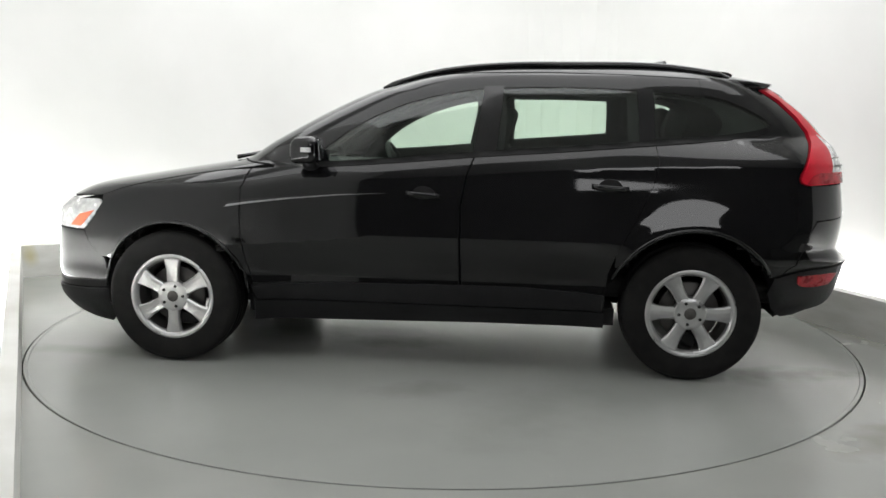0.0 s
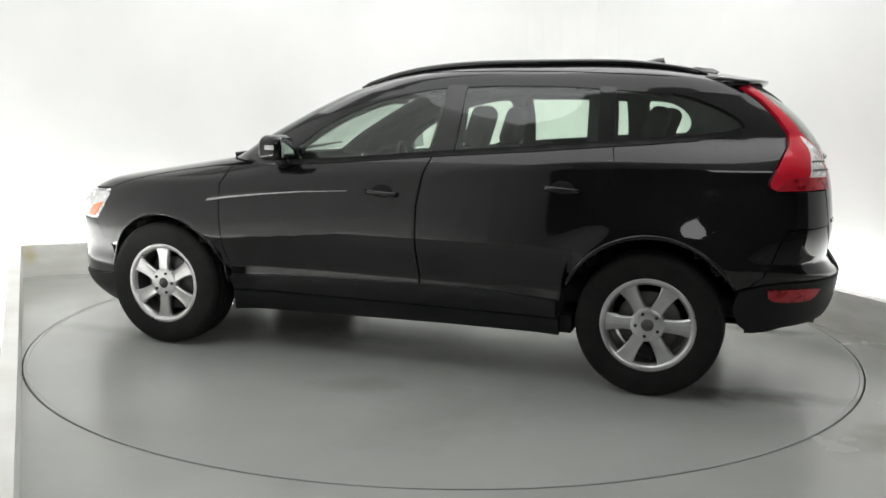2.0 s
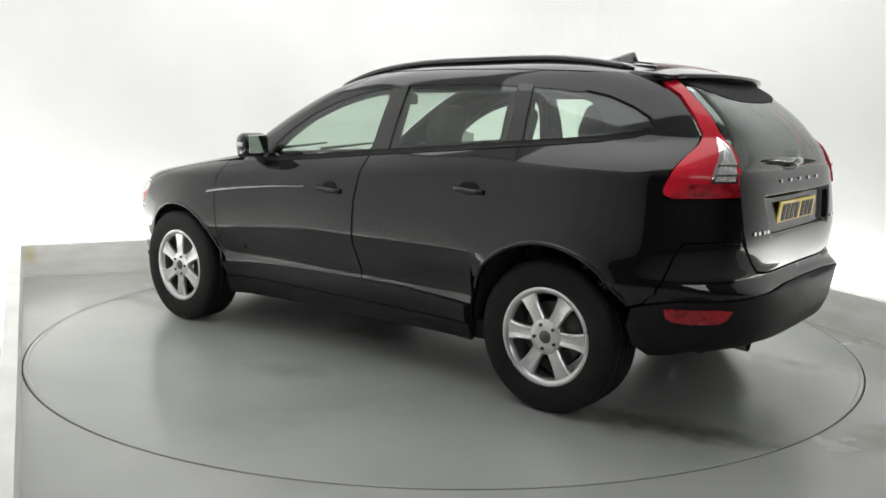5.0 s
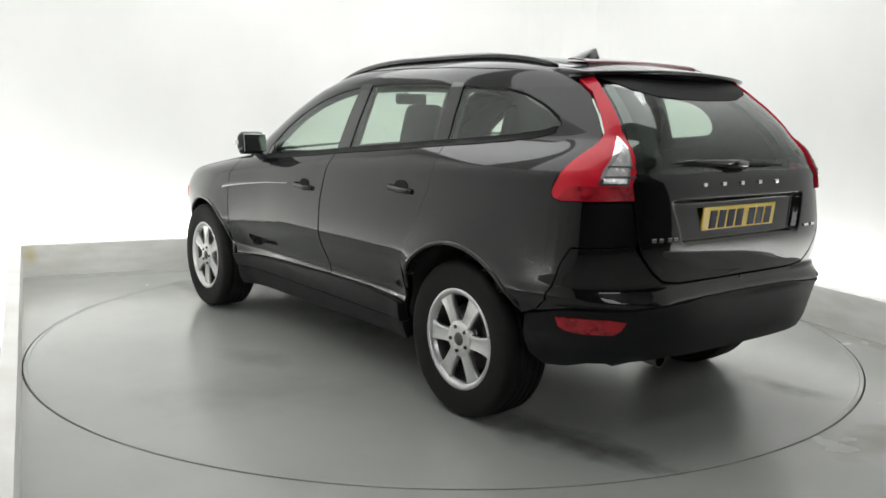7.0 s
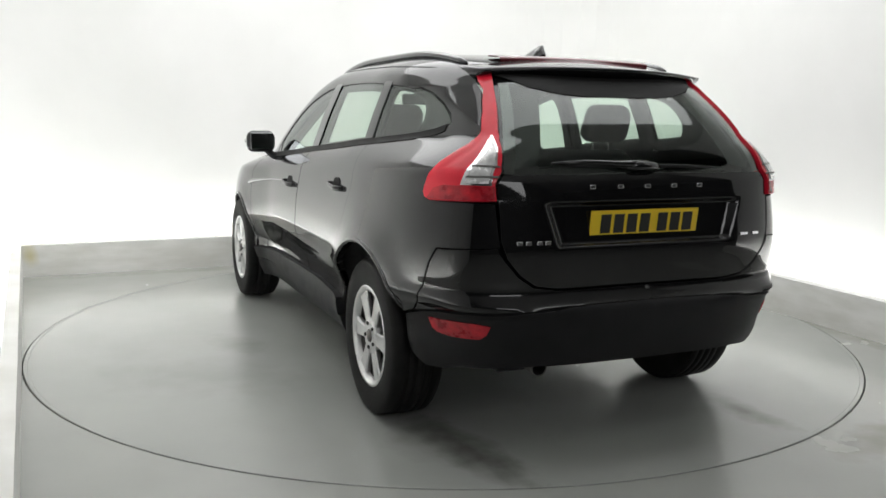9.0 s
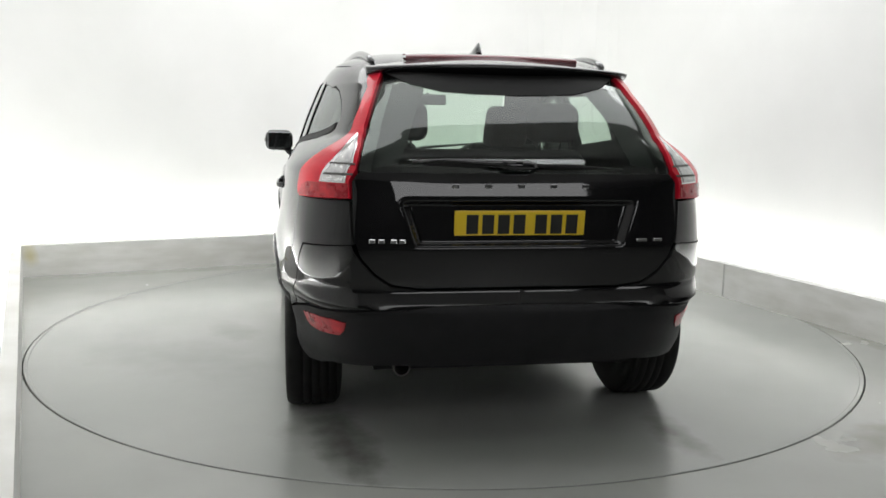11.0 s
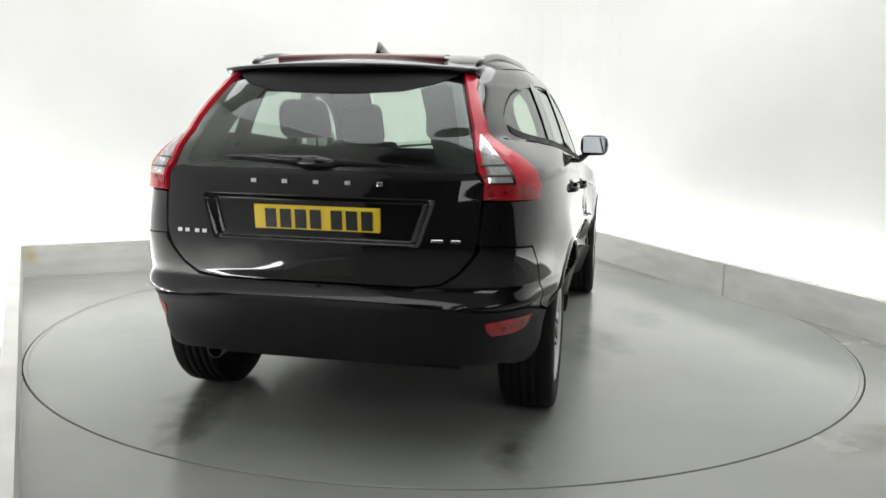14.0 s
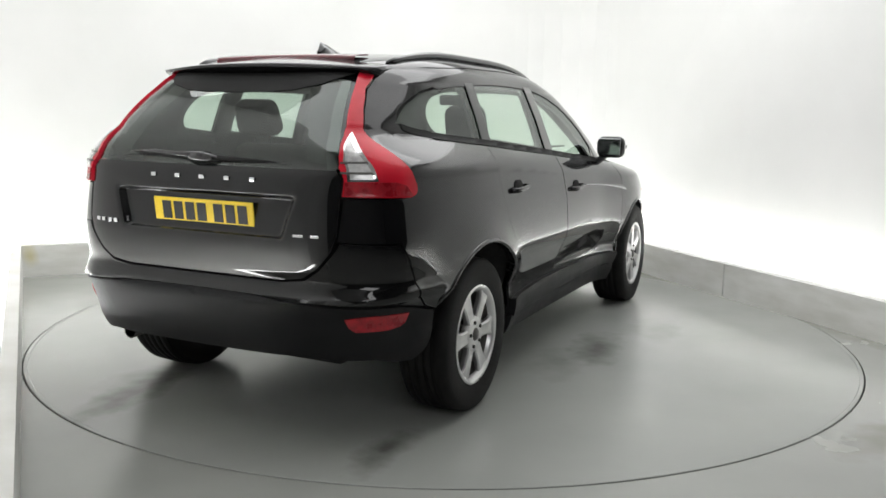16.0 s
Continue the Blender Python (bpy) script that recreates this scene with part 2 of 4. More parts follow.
# ---- car materials ----
M_PAINT, _ = vary(mat("black_car_paint", (0.003, 0.003, 0.0035), 0.5, coat=1.0, coat_rough=0.04, spec=0.05), (0.0036, 0.0036, 0.0041), (0.0050, 0.0050, 0.0056), 4.0, 0.45, 0.55)
M_PAINT.node_tree.nodes["Principled BSDF"].inputs["Coat IOR"].default_value = 1.52
M_PLASTIC, _ = vary(mat("dark_textured_plastic", (0.008, 0.008, 0.009), 0.42, spec=0.25), (0.006, 0.006, 0.007), (0.010, 0.010, 0.011), 12, 0.45, 0.6, bump=0.2, bscale=400)
M_TRIM = mat("gloss_black_trim", (0.006, 0.006, 0.007), 0.12, coat=0.6)
M_SEAL = mat("black_rubber_seal", (0.006, 0.006, 0.006), 0.55, spec=0.2)
M_UNDER = mat("black_underside", (0.006, 0.006, 0.006), 0.85)
M_GLASS = glass("green_tinted_glass", (0.77, 0.87, 0.79), mirror=0.085)
M_GLASS_R = glass("rear_tinted_glass", (0.66, 0.76, 0.69), mirror=0.10)
M_RED, _ = vary(mat("red_lamp_lens", (0.68, 0.008, 0.03), 0.35, coat=0.5, spec=0.25), (0.58, 0.006, 0.024), (0.74, 0.012, 0.036), 5, 0.3, 0.4, bump=0.06, bscale=60)
M_DEEPRED, _ = vary(mat("deep_red_lens", (0.38, 0.008, 0.018), 0.3, coat=0.5, spec=0.3), (0.25, 0.004, 0.012), (0.55, 0.012, 0.025), 22, 0.2, 0.4, bump=0.4, bscale=120)
M_MAROON = mat("maroon_lens", (0.13, 0.008, 0.016), 0.3, coat=0.6)
M_CLEAR, _ = vary(mat("clear_lamp_lens", (0.8, 0.8, 0.8), 0.2, metal=0.35, coat=1.0), (0.55, 0.55, 0.55), (0.85, 0.85, 0.84), 30, 0.12, 0.35, bump=0.4, bscale=60)
M_AMBER = mat("amber_lens", (0.75, 0.16, 0.06), 0.2, coat=1.0)
M_CHROME = mat("chrome", (0.75, 0.75, 0.76), 0.12, metal=1.0)
M_DARKCHROME = mat("dark_chrome", (0.5, 0.5, 0.51), 0.2, metal=1.0)
M_ALLOY, _ = vary(mat("silver_alloy", (0.7, 0.7, 0.7), 0.3, metal=0.85, coat=0.4), (0.50, 0.50, 0.505), (0.62, 0.62, 0.62), 9, 0.24, 0.36)
M_TYRE, _ = vary(mat("tyre_rubber", (0.009, 0.009, 0.009), 0.7, spec=0.2), (0.007, 0.007, 0.007), (0.014, 0.0135, 0.013), 14, 0.6, 0.8, bump=0.3, bscale=150)
M_IRON = mat("brake_iron", (0.12, 0.115, 0.11), 0.5, metal=0.7)
M_NUT = mat("dark_wheel_nut", (0.03, 0.03, 0.03), 0.4, metal=0.5)
M_FABRIC, _ = vary(mat("charcoal_seat_fabric", (0.02, 0.021, 0.021), 0.85), (0.016, 0.017, 0.017), (0.028, 0.029, 0.028), 40, bump=0.3, bscale=500)
M_LINER = mat("grey_headliner", (0.10, 0.10, 0.095), 0.9)
M_PLATE = mat("yellow_plate", (0.88, 0.62, 0.02), 0.35, coat=0.3)
M_INK = mat("black_plate_ink", (0.01, 0.01, 0.01), 0.5)
M_MIRROR = mat("mirror_glass", (0.42, 0.43, 0.44), 0.04, metal=1.0)


# ---- the body's surface: plan outlines stacked over height ----
def pchip(xs, ys):
    xs, ys = np.array(xs, float), np.array(ys, float)
    h, d = np.diff(xs), np.diff(ys) / np.diff(xs)
    m = np.zeros(len(xs))
    for i in range(1, len(xs) - 1):
        if d[i - 1] * d[i] > 0:
            w1, w2 = 2 * h[i] + h[i - 1], h[i] + 2 * h[i - 1]
            m[i] = (w1 + w2) / (w1 / d[i - 1] + w2 / d[i])
    m[0], m[-1] = d[0], d[-1]

    def f(x):
        x = np.clip(np.asarray(x, float), xs[0], xs[-1])
        i = np.clip(np.searchsorted(xs, x) - 1, 0, len(xs) - 2)
        t = (x - xs[i]) / h[i]
        return ((1 + 2 * t) * (1 - t) ** 2 * ys[i] + t * (1 - t) ** 2 * h[i] * m[i]
                + t * t * (3 - 2 * t) * ys[i + 1] + t * t * (t - 1) * h[i] * m[i + 1])
    return f


def sm(a, b, x):
    t = np.clip((np.asarray(x, float) - a) / (b - a), 0, 1)
    return t * t * (3 - 2 * t)


ZTOP = 1.676


def heights(z):
    """Height as a parameter that opens up the flat roof."""
    z = np.asarray(z, float)
    return np.where(z < 1.5, z, 1.5 + 0.42 - np.sqrt(np.maximum(ZTOP - z, 0)))


def table(rows):
    return pchip([float(heights(r[0])) for r in rows], [r[1] for r in rows])


X_REAR = table([(0.15, -2.08), (0.30, -2.14), (0.36, -2.19), (0.42, -2.235), (0.50, -2.262), (0.60, -2.272), (0.636, -2.268), (0.648, -2.245), (0.685, -2.215), (0.70, -2.205),
                (0.75, -2.212), (0.86, -2.222), (1.0, -2.21), (1.12, -2.185), (1.17, -2.16), (1.222, -2.145), (1.308, -2.095), (1.408, -2.005), (1.47, -1.93),
                (1.534, -1.835), (1.575, -1.74), (1.60, -1.645), (1.629, -1.48), (1.647, -1.33), (1.662, -1.12), (ZTOP, -0.82)])
X_FRONT = table([(0.15, 2.16), (0.20, 2.24), (0.31, 2.30), (0.485, 2.295), (0.66, 2.255), (0.80, 2.225), (0.85, 2.17), (0.945, 1.97), (1.014, 1.61), (1.070, 1.28), (1.10, 1.11),
                 (1.115, 1.075), (1.203, 0.938), (1.295, 0.776), (1.383, 0.613), (1.463, 0.447), (1.527, 0.278), (1.581, 0.105), (1.615, -0.065),
                 (1.645, -0.33), (1.662, -0.58), (ZTOP, -0.8)])
X_MID = table([(0.15, -0.45), (1.45, -0.45), (1.55, -0.55), (1.62, -0.75), (ZTOP, -0.81)])
W_LOW = table([(0.15, 0.80), (0.27, 0.875), (0.34, 0.905), (0.44, 0.922), (0.50, 0.916), (0.60, 0.936), (0.68, 0.951), (0.735, 0.9505), (0.80, 0.9480), (0.88, 0.9415), (0.97, 0.9305), (1.06, 0.917), (1.2, 0.90), (ZTOP, 0.5)])
W_GH = table([(0.9, 0.945), (1.1, 0.882), (1.17, 0.862), (1.25, 0.835), (1.35, 0.80), (1.45, 0.758), (1.52, 0.725), (1.565, 0.695), (1.60, 0.655), (1.632, 0.585), (1.655, 0.47), (ZTOP, 0.0)])
N_REAR = pchip([0.2, 0.60, 0.66, 1.05, 1.25, 1.5, 1.9], [4.0, 4.6, 5.6, 5.8, 7.0, 6.0, 3.0])
N_FRONT = pchip([0.2, 0.7, 0.88, 1.0, 1.08, 1.2, 1.9], [4.8, 5.6, 6.4, 7.0, 7.0, 7.0, 3.5])
Z_SHOULDER = pchip([-2.3, -1.9, -1.28, -0.71, -0.13, 0.52, 1.41, 2.3], [1.155, 1.15, 1.123, 1.088, 1.036, 1.008, 0.968, 0.88])
Z_BELT = pchip([-2.3, -1.83, -1.42, -1.0, -0.7, -0.27, 0.18, 0.53, 1.0, 2.3], [1.29, 1.277, 1.257, 1.225, 1.199, 1.166, 1.123, 1.097, 1.07, 0.99])
WHEELS = ((1.387, 0.357, 0.412), (-1.387, 0.36, 0.440))


def half_width(x, z):
    zs, zb = Z_SHOULDER(x), Z_BELT(x)
    low, gh = W_LOW(heights(z)), W_GH(heights(z))
    edge = W_LOW(heights(zs))
    t = np.clip((z - zs) / np.maximum(zb - zs, 0.02), 0, 1)
    w = np.where(z < zs, low, edge + (W_GH(heights(zb)) - edge) * (0.35 * t + 0.65 * t * t))
    w = np.where(z > zb, gh, w)
    taper = 1 - 0.115 * sm(-0.9, -1.9, x) * sm(1.12, 1.30, z)
    taper = taper * (1 - 0.014 * sm(-1.2, -2.0, x))
    return w * taper * (1 + 0.062 * sm(0.5, 1.4, x) * sm(1.08, 0.95, z))


def surface(ps, z, off=0.0):
    """The outer skin: ps is the angle from the middle of the tail (0) over the left side to the nose (pi)."""
    ps, z = np.asarray(ps, float), np.asarray(z, float)
    p, hz = np.abs(ps), heights(z)
    xm, rear = X_MID(hz), np.abs(ps) < math.pi / 2
    n = np.where(rear, N_REAR(hz), N_FRONT(hz))
    c, s = np.maximum(np.abs(np.cos(p)), 1e-9), np.maximum(np.abs(np.sin(p)), 1e-9)
    r = (c ** n + s ** n) ** (-1 / n)
    x = np.where(rear, xm - (xm - X_REAR(hz)) * r * c, xm + (X_FRONT(hz) - xm) * r * c)
    y = half_width(x, z) * r * s
    side = sm(0.62, 0.8, y)
    # lower edge of the doors: a sharp crease over a hollow
    zc = 0.722 - 0.07 * sm(0.2, 1.1, x)
    t = np.clip((zc - z) / (zc - 0.47), 0, 1)
    lip = 0.002 * np.exp(-np.maximum(z - zc, 0) / 0.03)
    y = y + (lip - 0.056 * (t - 0.12 * t ** 11)) * side * sm(-1.10, -0.98, x) * (1 - sm(0.80, 1.04, x))
    # flares round the wheels
    for wx, wz, wr in WHEELS:
        q = np.hypot(x - wx, z - wz) - wr
        y = y + np.where(z < 1.0, (0.014 if wx > 0 else 0.020) * np.exp(-(q / np.where(q > 0, 0.095, 0.05)) ** 2) * side, 0)
    # plate recess in the tailgate, with a ledge below it
    rec = sm(0.45, 0.40, y + (z - 0.95) * -0.32) * sm(0.862, 0.885, z) * sm(1.052, 1.03, z)
    x = x + np.where(rear & (x < -1.9), 0.034 * rec, 0)
    return np.stack([x, np.where(ps < 0, -y, y), z], -1)


def skin(ps, z, off=0.0):
    """Points and outward normals of the skin, moved out by off."""
    e = 1e-3
    ps, z = np.asarray(ps, float), np.minimum(np.asarray(z, float), ZTOP - 2e-5)
    ez = np.where(z > 1.5, np.minimum(e, (ZTOP - z) * 0.4), e)
    du = surface(ps + e, z) - surface(ps - e, z)
    dv = surface(ps, z + ez) - surface(ps, z - ez)
    nn = np.cross(dv, du)
    nn /= np.maximum(np.linalg.norm(nn, axis=-1, keepdims=True), 1e-12)
    return surface(ps, z) + nn * off, nn


def where_on(kind, a, z):
    """(angle, height) of the skin's point given by x ('x': sides), or y ('y': tail, 'f': nose), and height."""
    hz = float(heights(z))
    xm, xr, xf = float(X_MID(hz)), float(X_REAR(hz)), float(X_FRONT(hz))
    if kind == "p":
        return a, z
    if kind == "x":
        rear = a < xm
        n = float((N_REAR if rear else N_FRONT)(hz))
        q = min(0.9999, (xm - a) / (xm - xr) if rear else (a - xm) / (xf - xm))
        w = (1 - max(q, 0) ** n) ** (1 / n)
        ang = math.atan2(w, q)
        return (ang if rear else math.pi - ang), z
    n = float((N_REAR if kind == "y" else N_FRONT)(hz))
    x = xr + 0.07 if kind == "y" else xf - 0.07
    w = min(0.9999, abs(a) / max(1e-6, float(half_width(np.float64(x), np.float64(z)))))
    q = (1 - w ** n) ** (1 / n)
    ang = math.atan2(w, q)
    ang = ang if kind == "y" else math.pi - ang
    return (ang if a >= 0 else -ang), z


def outline(points, step=0.03, close=True):
    out = []
    n = len(points)
    for i in range(n if close else n - 1):
        a, b = points[i], points[(i + 1) % n]
        if a[0] == b[0]:
            k = max(1, int(math.hypot((a[1] - b[1]) * (1.0 if a[0] == "p" else 1), a[2] - b[2]) / step))
            out += [where_on(a[0], a[1] + (b[1] - a[1]) * j / k, a[2] + (b[2] - a[2]) * j / k) for j in range(k)]
        else:
            pa, pb = where_on(*a), where_on(*b)
            k = max(1, int(math.hypot((pa[0] - pb[0]) * 1.3, pa[1] - pb[1]) / step))
            out += [(pa[0] + (pb[0] - pa[0]) * j / k, pa[1] + (pb[1] - pa[1]) * j / k) for j in range(k)]
    return out


def clip(poly, axis, v, keep_above):
    out = []
    for i in range(len(poly)):
        a, b = poly[i - 1], poly[i]
        ia, ib = (a[axis] >= v) == keep_above or a[axis] == v, (b[axis] >= v) == keep_above or b[axis] == v
        if ia != ib:
            t = (v - a[axis]) / (b[axis] - a[axis])
            q = [a[0] + (b[0] - a[0]) * t, a[1] + (b[1] - a[1]) * t]
            q[axis] = v
            out.append(tuple(q))
        if ib:
            out.append(b)
    return out


Z_GRID = np.concatenate([np.arange(0.14, 1.5, 0.016), [float(ZTOP - (0.42 * (1 - k / 22)) ** 2) for k in range(22)], [ZTOP - 1e-5]])
Z_GRID = np.unique(np.round(Z_GRID, 6))


def panel(name, points, material, parent, off=0.0, gap=0.0011, thick=0.014, dpsi=0.026, flip=False, label="", rim_z=None):
    """A piece of the skin inside an outline: a shell with turned-in edges."""
    poly = outline(points)
    # shrink by the gap
    area = sum(poly[i - 1][0] * poly[i][1] - poly[i][0] * poly[i - 1][1] for i in range(len(poly)))
    if area < 0:
        poly.reverse()
    if gap:
        sh = []
        for i in range(len(poly)):
            a, b, c = poly[i - 1], poly[i], poly[(i + 1) % len(poly)]
            t = Vector(((c[0] - a[0]) * 1.5, c[1] - a[1]))
            if t.length > 1e-9:
                t.normalize()
            sh.append((b[0] - t.y * gap / 1.5, b[1] + t.x * gap))
        poly = sh
    ids, pts, faces = {}, [], []

    def vid(q):
        k = (round(q[0], 5), round(q[1], 5))
        if k not in ids:
            ids[k] = len(pts)
            pts.append(q)
        return ids[k]
    zs = [p[1] for p in poly]
    lo, hi = np.searchsorted(Z_GRID, min(zs)) - 1, np.searchsorted(Z_GRID, max(zs))
    for k in range(max(lo, 0), min(hi, len(Z_GRID) - 1)):
        strip = clip(clip(poly, 1, float(Z_GRID[k]), True), 1, float(Z_GRID[k + 1]), False)
        if len(strip) < 3:
            continue
        us = [p[0] for p in strip]
        rest = strip
        for j in range(math.floor(min(us) / dpsi), math.ceil(max(us) / dpsi)):
            cell = clip(rest, 0, (j + 1) * dpsi, False)
            rest = clip(rest, 0, (j + 1) * dpsi, True)
            f = []
            for q in cell:
                i = vid(q)
                if not f or f[-1] != i:
                    f.append(i)
            if len(f) > 1 and f[0] == f[-1]:
                f.pop()
            if len(f) > 2 and len(set(f)) == len(f):
                faces.append(f[::-1])
            elif len(set(f)) > 2:
                g = []
                for i in f:
                    if i not in g:
                        g.append(i)
                faces.append(g[::-1])
            if len(rest) < 3:
                break
    arr = np.array(pts)
    pos, nor = skin(arr[:, 0], arr[:, 1], off)
    verts, norms = [tuple(v) for v in pos], [tuple(v) for v in nor]
    rim_from = len(faces)
    if thick:
        count = {}
        for f in faces:
            for i in range(len(f)):
                e = (f[i], f[(i + 1) % len(f)])
                count[e] = count.get(e, 0) + 1
        base, twin = len(verts), {}
        for (a, b) in list(count):
            if (b, a) in count:
                continue
            four = []
            for i in (a, b):
                for d in (0, 1):
                    if (i, d) not in twin:
                        twin[(i, d)] = len(verts)
                        verts.append(tuple(pos[i] - nor[i] * thick * d))
                        norms.append((0, 0, 0))
            faces.append([twin[(b, 0)], twin[(a, 0)], twin[(a, 1)], twin[(b, 1)]])
    me = bpy.data.meshes.new(name)
    me.from_pydata(verts, [], faces)
    me.polygons.foreach_set("use_smooth", [True] * len(me.polygons))
    me.update()
    me.normals_split_custom_set_from_vertices(norms)
    me.materials.append(material)
    if material is M_PAINT and thick:
        me.materials.append(M_UNDER)
        me.polygons.foreach_set("material_index", [0 if k < rim_from else 1 for k in range(len(me.polygons))])
    ob = new(name, me)
    ob.parent = parent
    if label:
        ob["label"] = label
    return ob


def both(name, points, material, parent, **kw):
    """The piece on the left side and its twin on the right."""
    a = panel(name, points, material, parent, **kw)
    me = a.data.copy()
    me.transform(Matrix.Diagonal((1, -1, 1, 1)))
    me.flip_normals()
    b = new(name, me)
    b.parent = parent
    if kw.get("label"):
        b["label"] = kw["label"]
    return a, b


def inner_frame(name, points, grow, inset, material, parent, off=-0.045):
    """A band inside the skin round a window, its opening smaller than the glass and rounded, on both sides."""
    poly = outline(points, 0.02)
    n = len(poly)
    area = sum(poly[i - 1][0] * poly[i][1] - poly[i][0] * poly[i - 1][1] for i in range(n))
    if area < 0:
        poly.reverse()

    def moved(d, rounds):
        out = []
        for i in range(n):
            a, b, c = poly[i - 2], poly[i], poly[(i + 2) % n]
            t = Vector((c[0] - a[0], c[1] - a[1]))
            t.normalize()
            out.append((b[0] - t.y * d, b[1] + t.x * d))
        for _ in range(rounds):
            out = [tuple((out[i - 1][k] + 2 * out[i][k] + out[(i + 1) % n][k]) / 4 for k in (0, 1)) for i in range(n)]
        return np.array(out)
    loops = [skin(q[:, 0], np.minimum(q[:, 1], 1.62), o)[0] for q, o in ((moved(-grow, 2), off + 0.005), (moved(inset * 0.75, 8), off), (moved(inset, 10), off + 0.018))]
    for s in (1, -1):
        verts = [(x, s * y, z) for l in loops for x, y, z in l]
        faces = [(r * n + i, r * n + (i + 1) % n, (r + 1) * n + (i + 1) % n, (r + 1) * n + i) for r in (0, 1) for i in range(n)]
        mesh_ob(name, verts, faces, material, parent, True)


def arc(wheel, a0, a1, k=14, grow=0.0):
    wx, wz, wr = WHEELS[wheel]
    return [("x", wx + (wr + grow) * math.cos(radians(a0 + (a1 - a0) * i / k)), wz + (wr + grow) * math.sin(radians(a0 + (a1 - a0) * i / k))) for i in range(k + 1)]


def xz(*p):
    return [("x", a, b) for a, b in p]


def yz(*p):
    return [("y", a, b) for a, b in p]


def fz(*p):
    return [("f", a, b) for a, b in p]


# ---- the car ----
car = new("car")
tagged(car, "glossy black five-door crossover car with silver alloy wheels on the turntable", "car")
BELT_F = [(0.62, 1.094), (0.40, 1.108), (0.18, 1.126), (-0.05, 1.147), (-0.235, 1.164)]
BELT_R = [(-0.345, 1.173), (-0.55, 1.189), (-0.8, 1.209), (-1.10, 1.236)]
BELT_Q = [(-1.165, 1.242), (-1.35, 1.257), (-1.55, 1.277), (-1.70, 1.300), (-1.755, 1.318)]
TOP_F = [(0.60, 1.155), (0.45, 1.275), (0.30, 1.36), (0.13, 1.43), (-0.04, 1.475), (-0.18, 1.50), (-0.285, 1.512)]
TOP_R = [(-0.375, 1.517), (-0.55, 1.523), (-0.75, 1.524), (-0.95, 1.52), (-1.085, 1.512)]
TOP_Q = [(-1.15, 1.508), (-1.27, 1.500), (-1.40, 1.485), (-1.54, 1.455), (-1.65, 1.412), (-1.73, 1.366), (-1.76, 1.336)]
LAMP_OUT = [(-1.66, 1.556), (-1.725, 1.53), (-1.828, 1.465), (-1.915, 1.378), (-1.968, 1.305), (-1.975, 1.25), (-1.95, 1.195), (-1.925, 1.14), (-1.905, 1.095), (-1.90, 1.07), (-1.91, 1.05), (-1.94, 1.038)]
LAMP_IN = [(0.653, 1.048), (0.655, 1.112), (0.628, 1.155), (0.605, 1.24), (0.588, 1.31), (0.555, 1.40), (0.52, 1.49), (0.495, 1.545)]


HOLE_Q = [(-1.165, 1.242), (-1.35, 1.257), (-1.52, 1.277), (-1.575, 1.33), (-1.55, 1.40), (-1.48, 1.455), (-1.40, 1.480), (-1.27, 1.498), (-1.15, 1.506)]


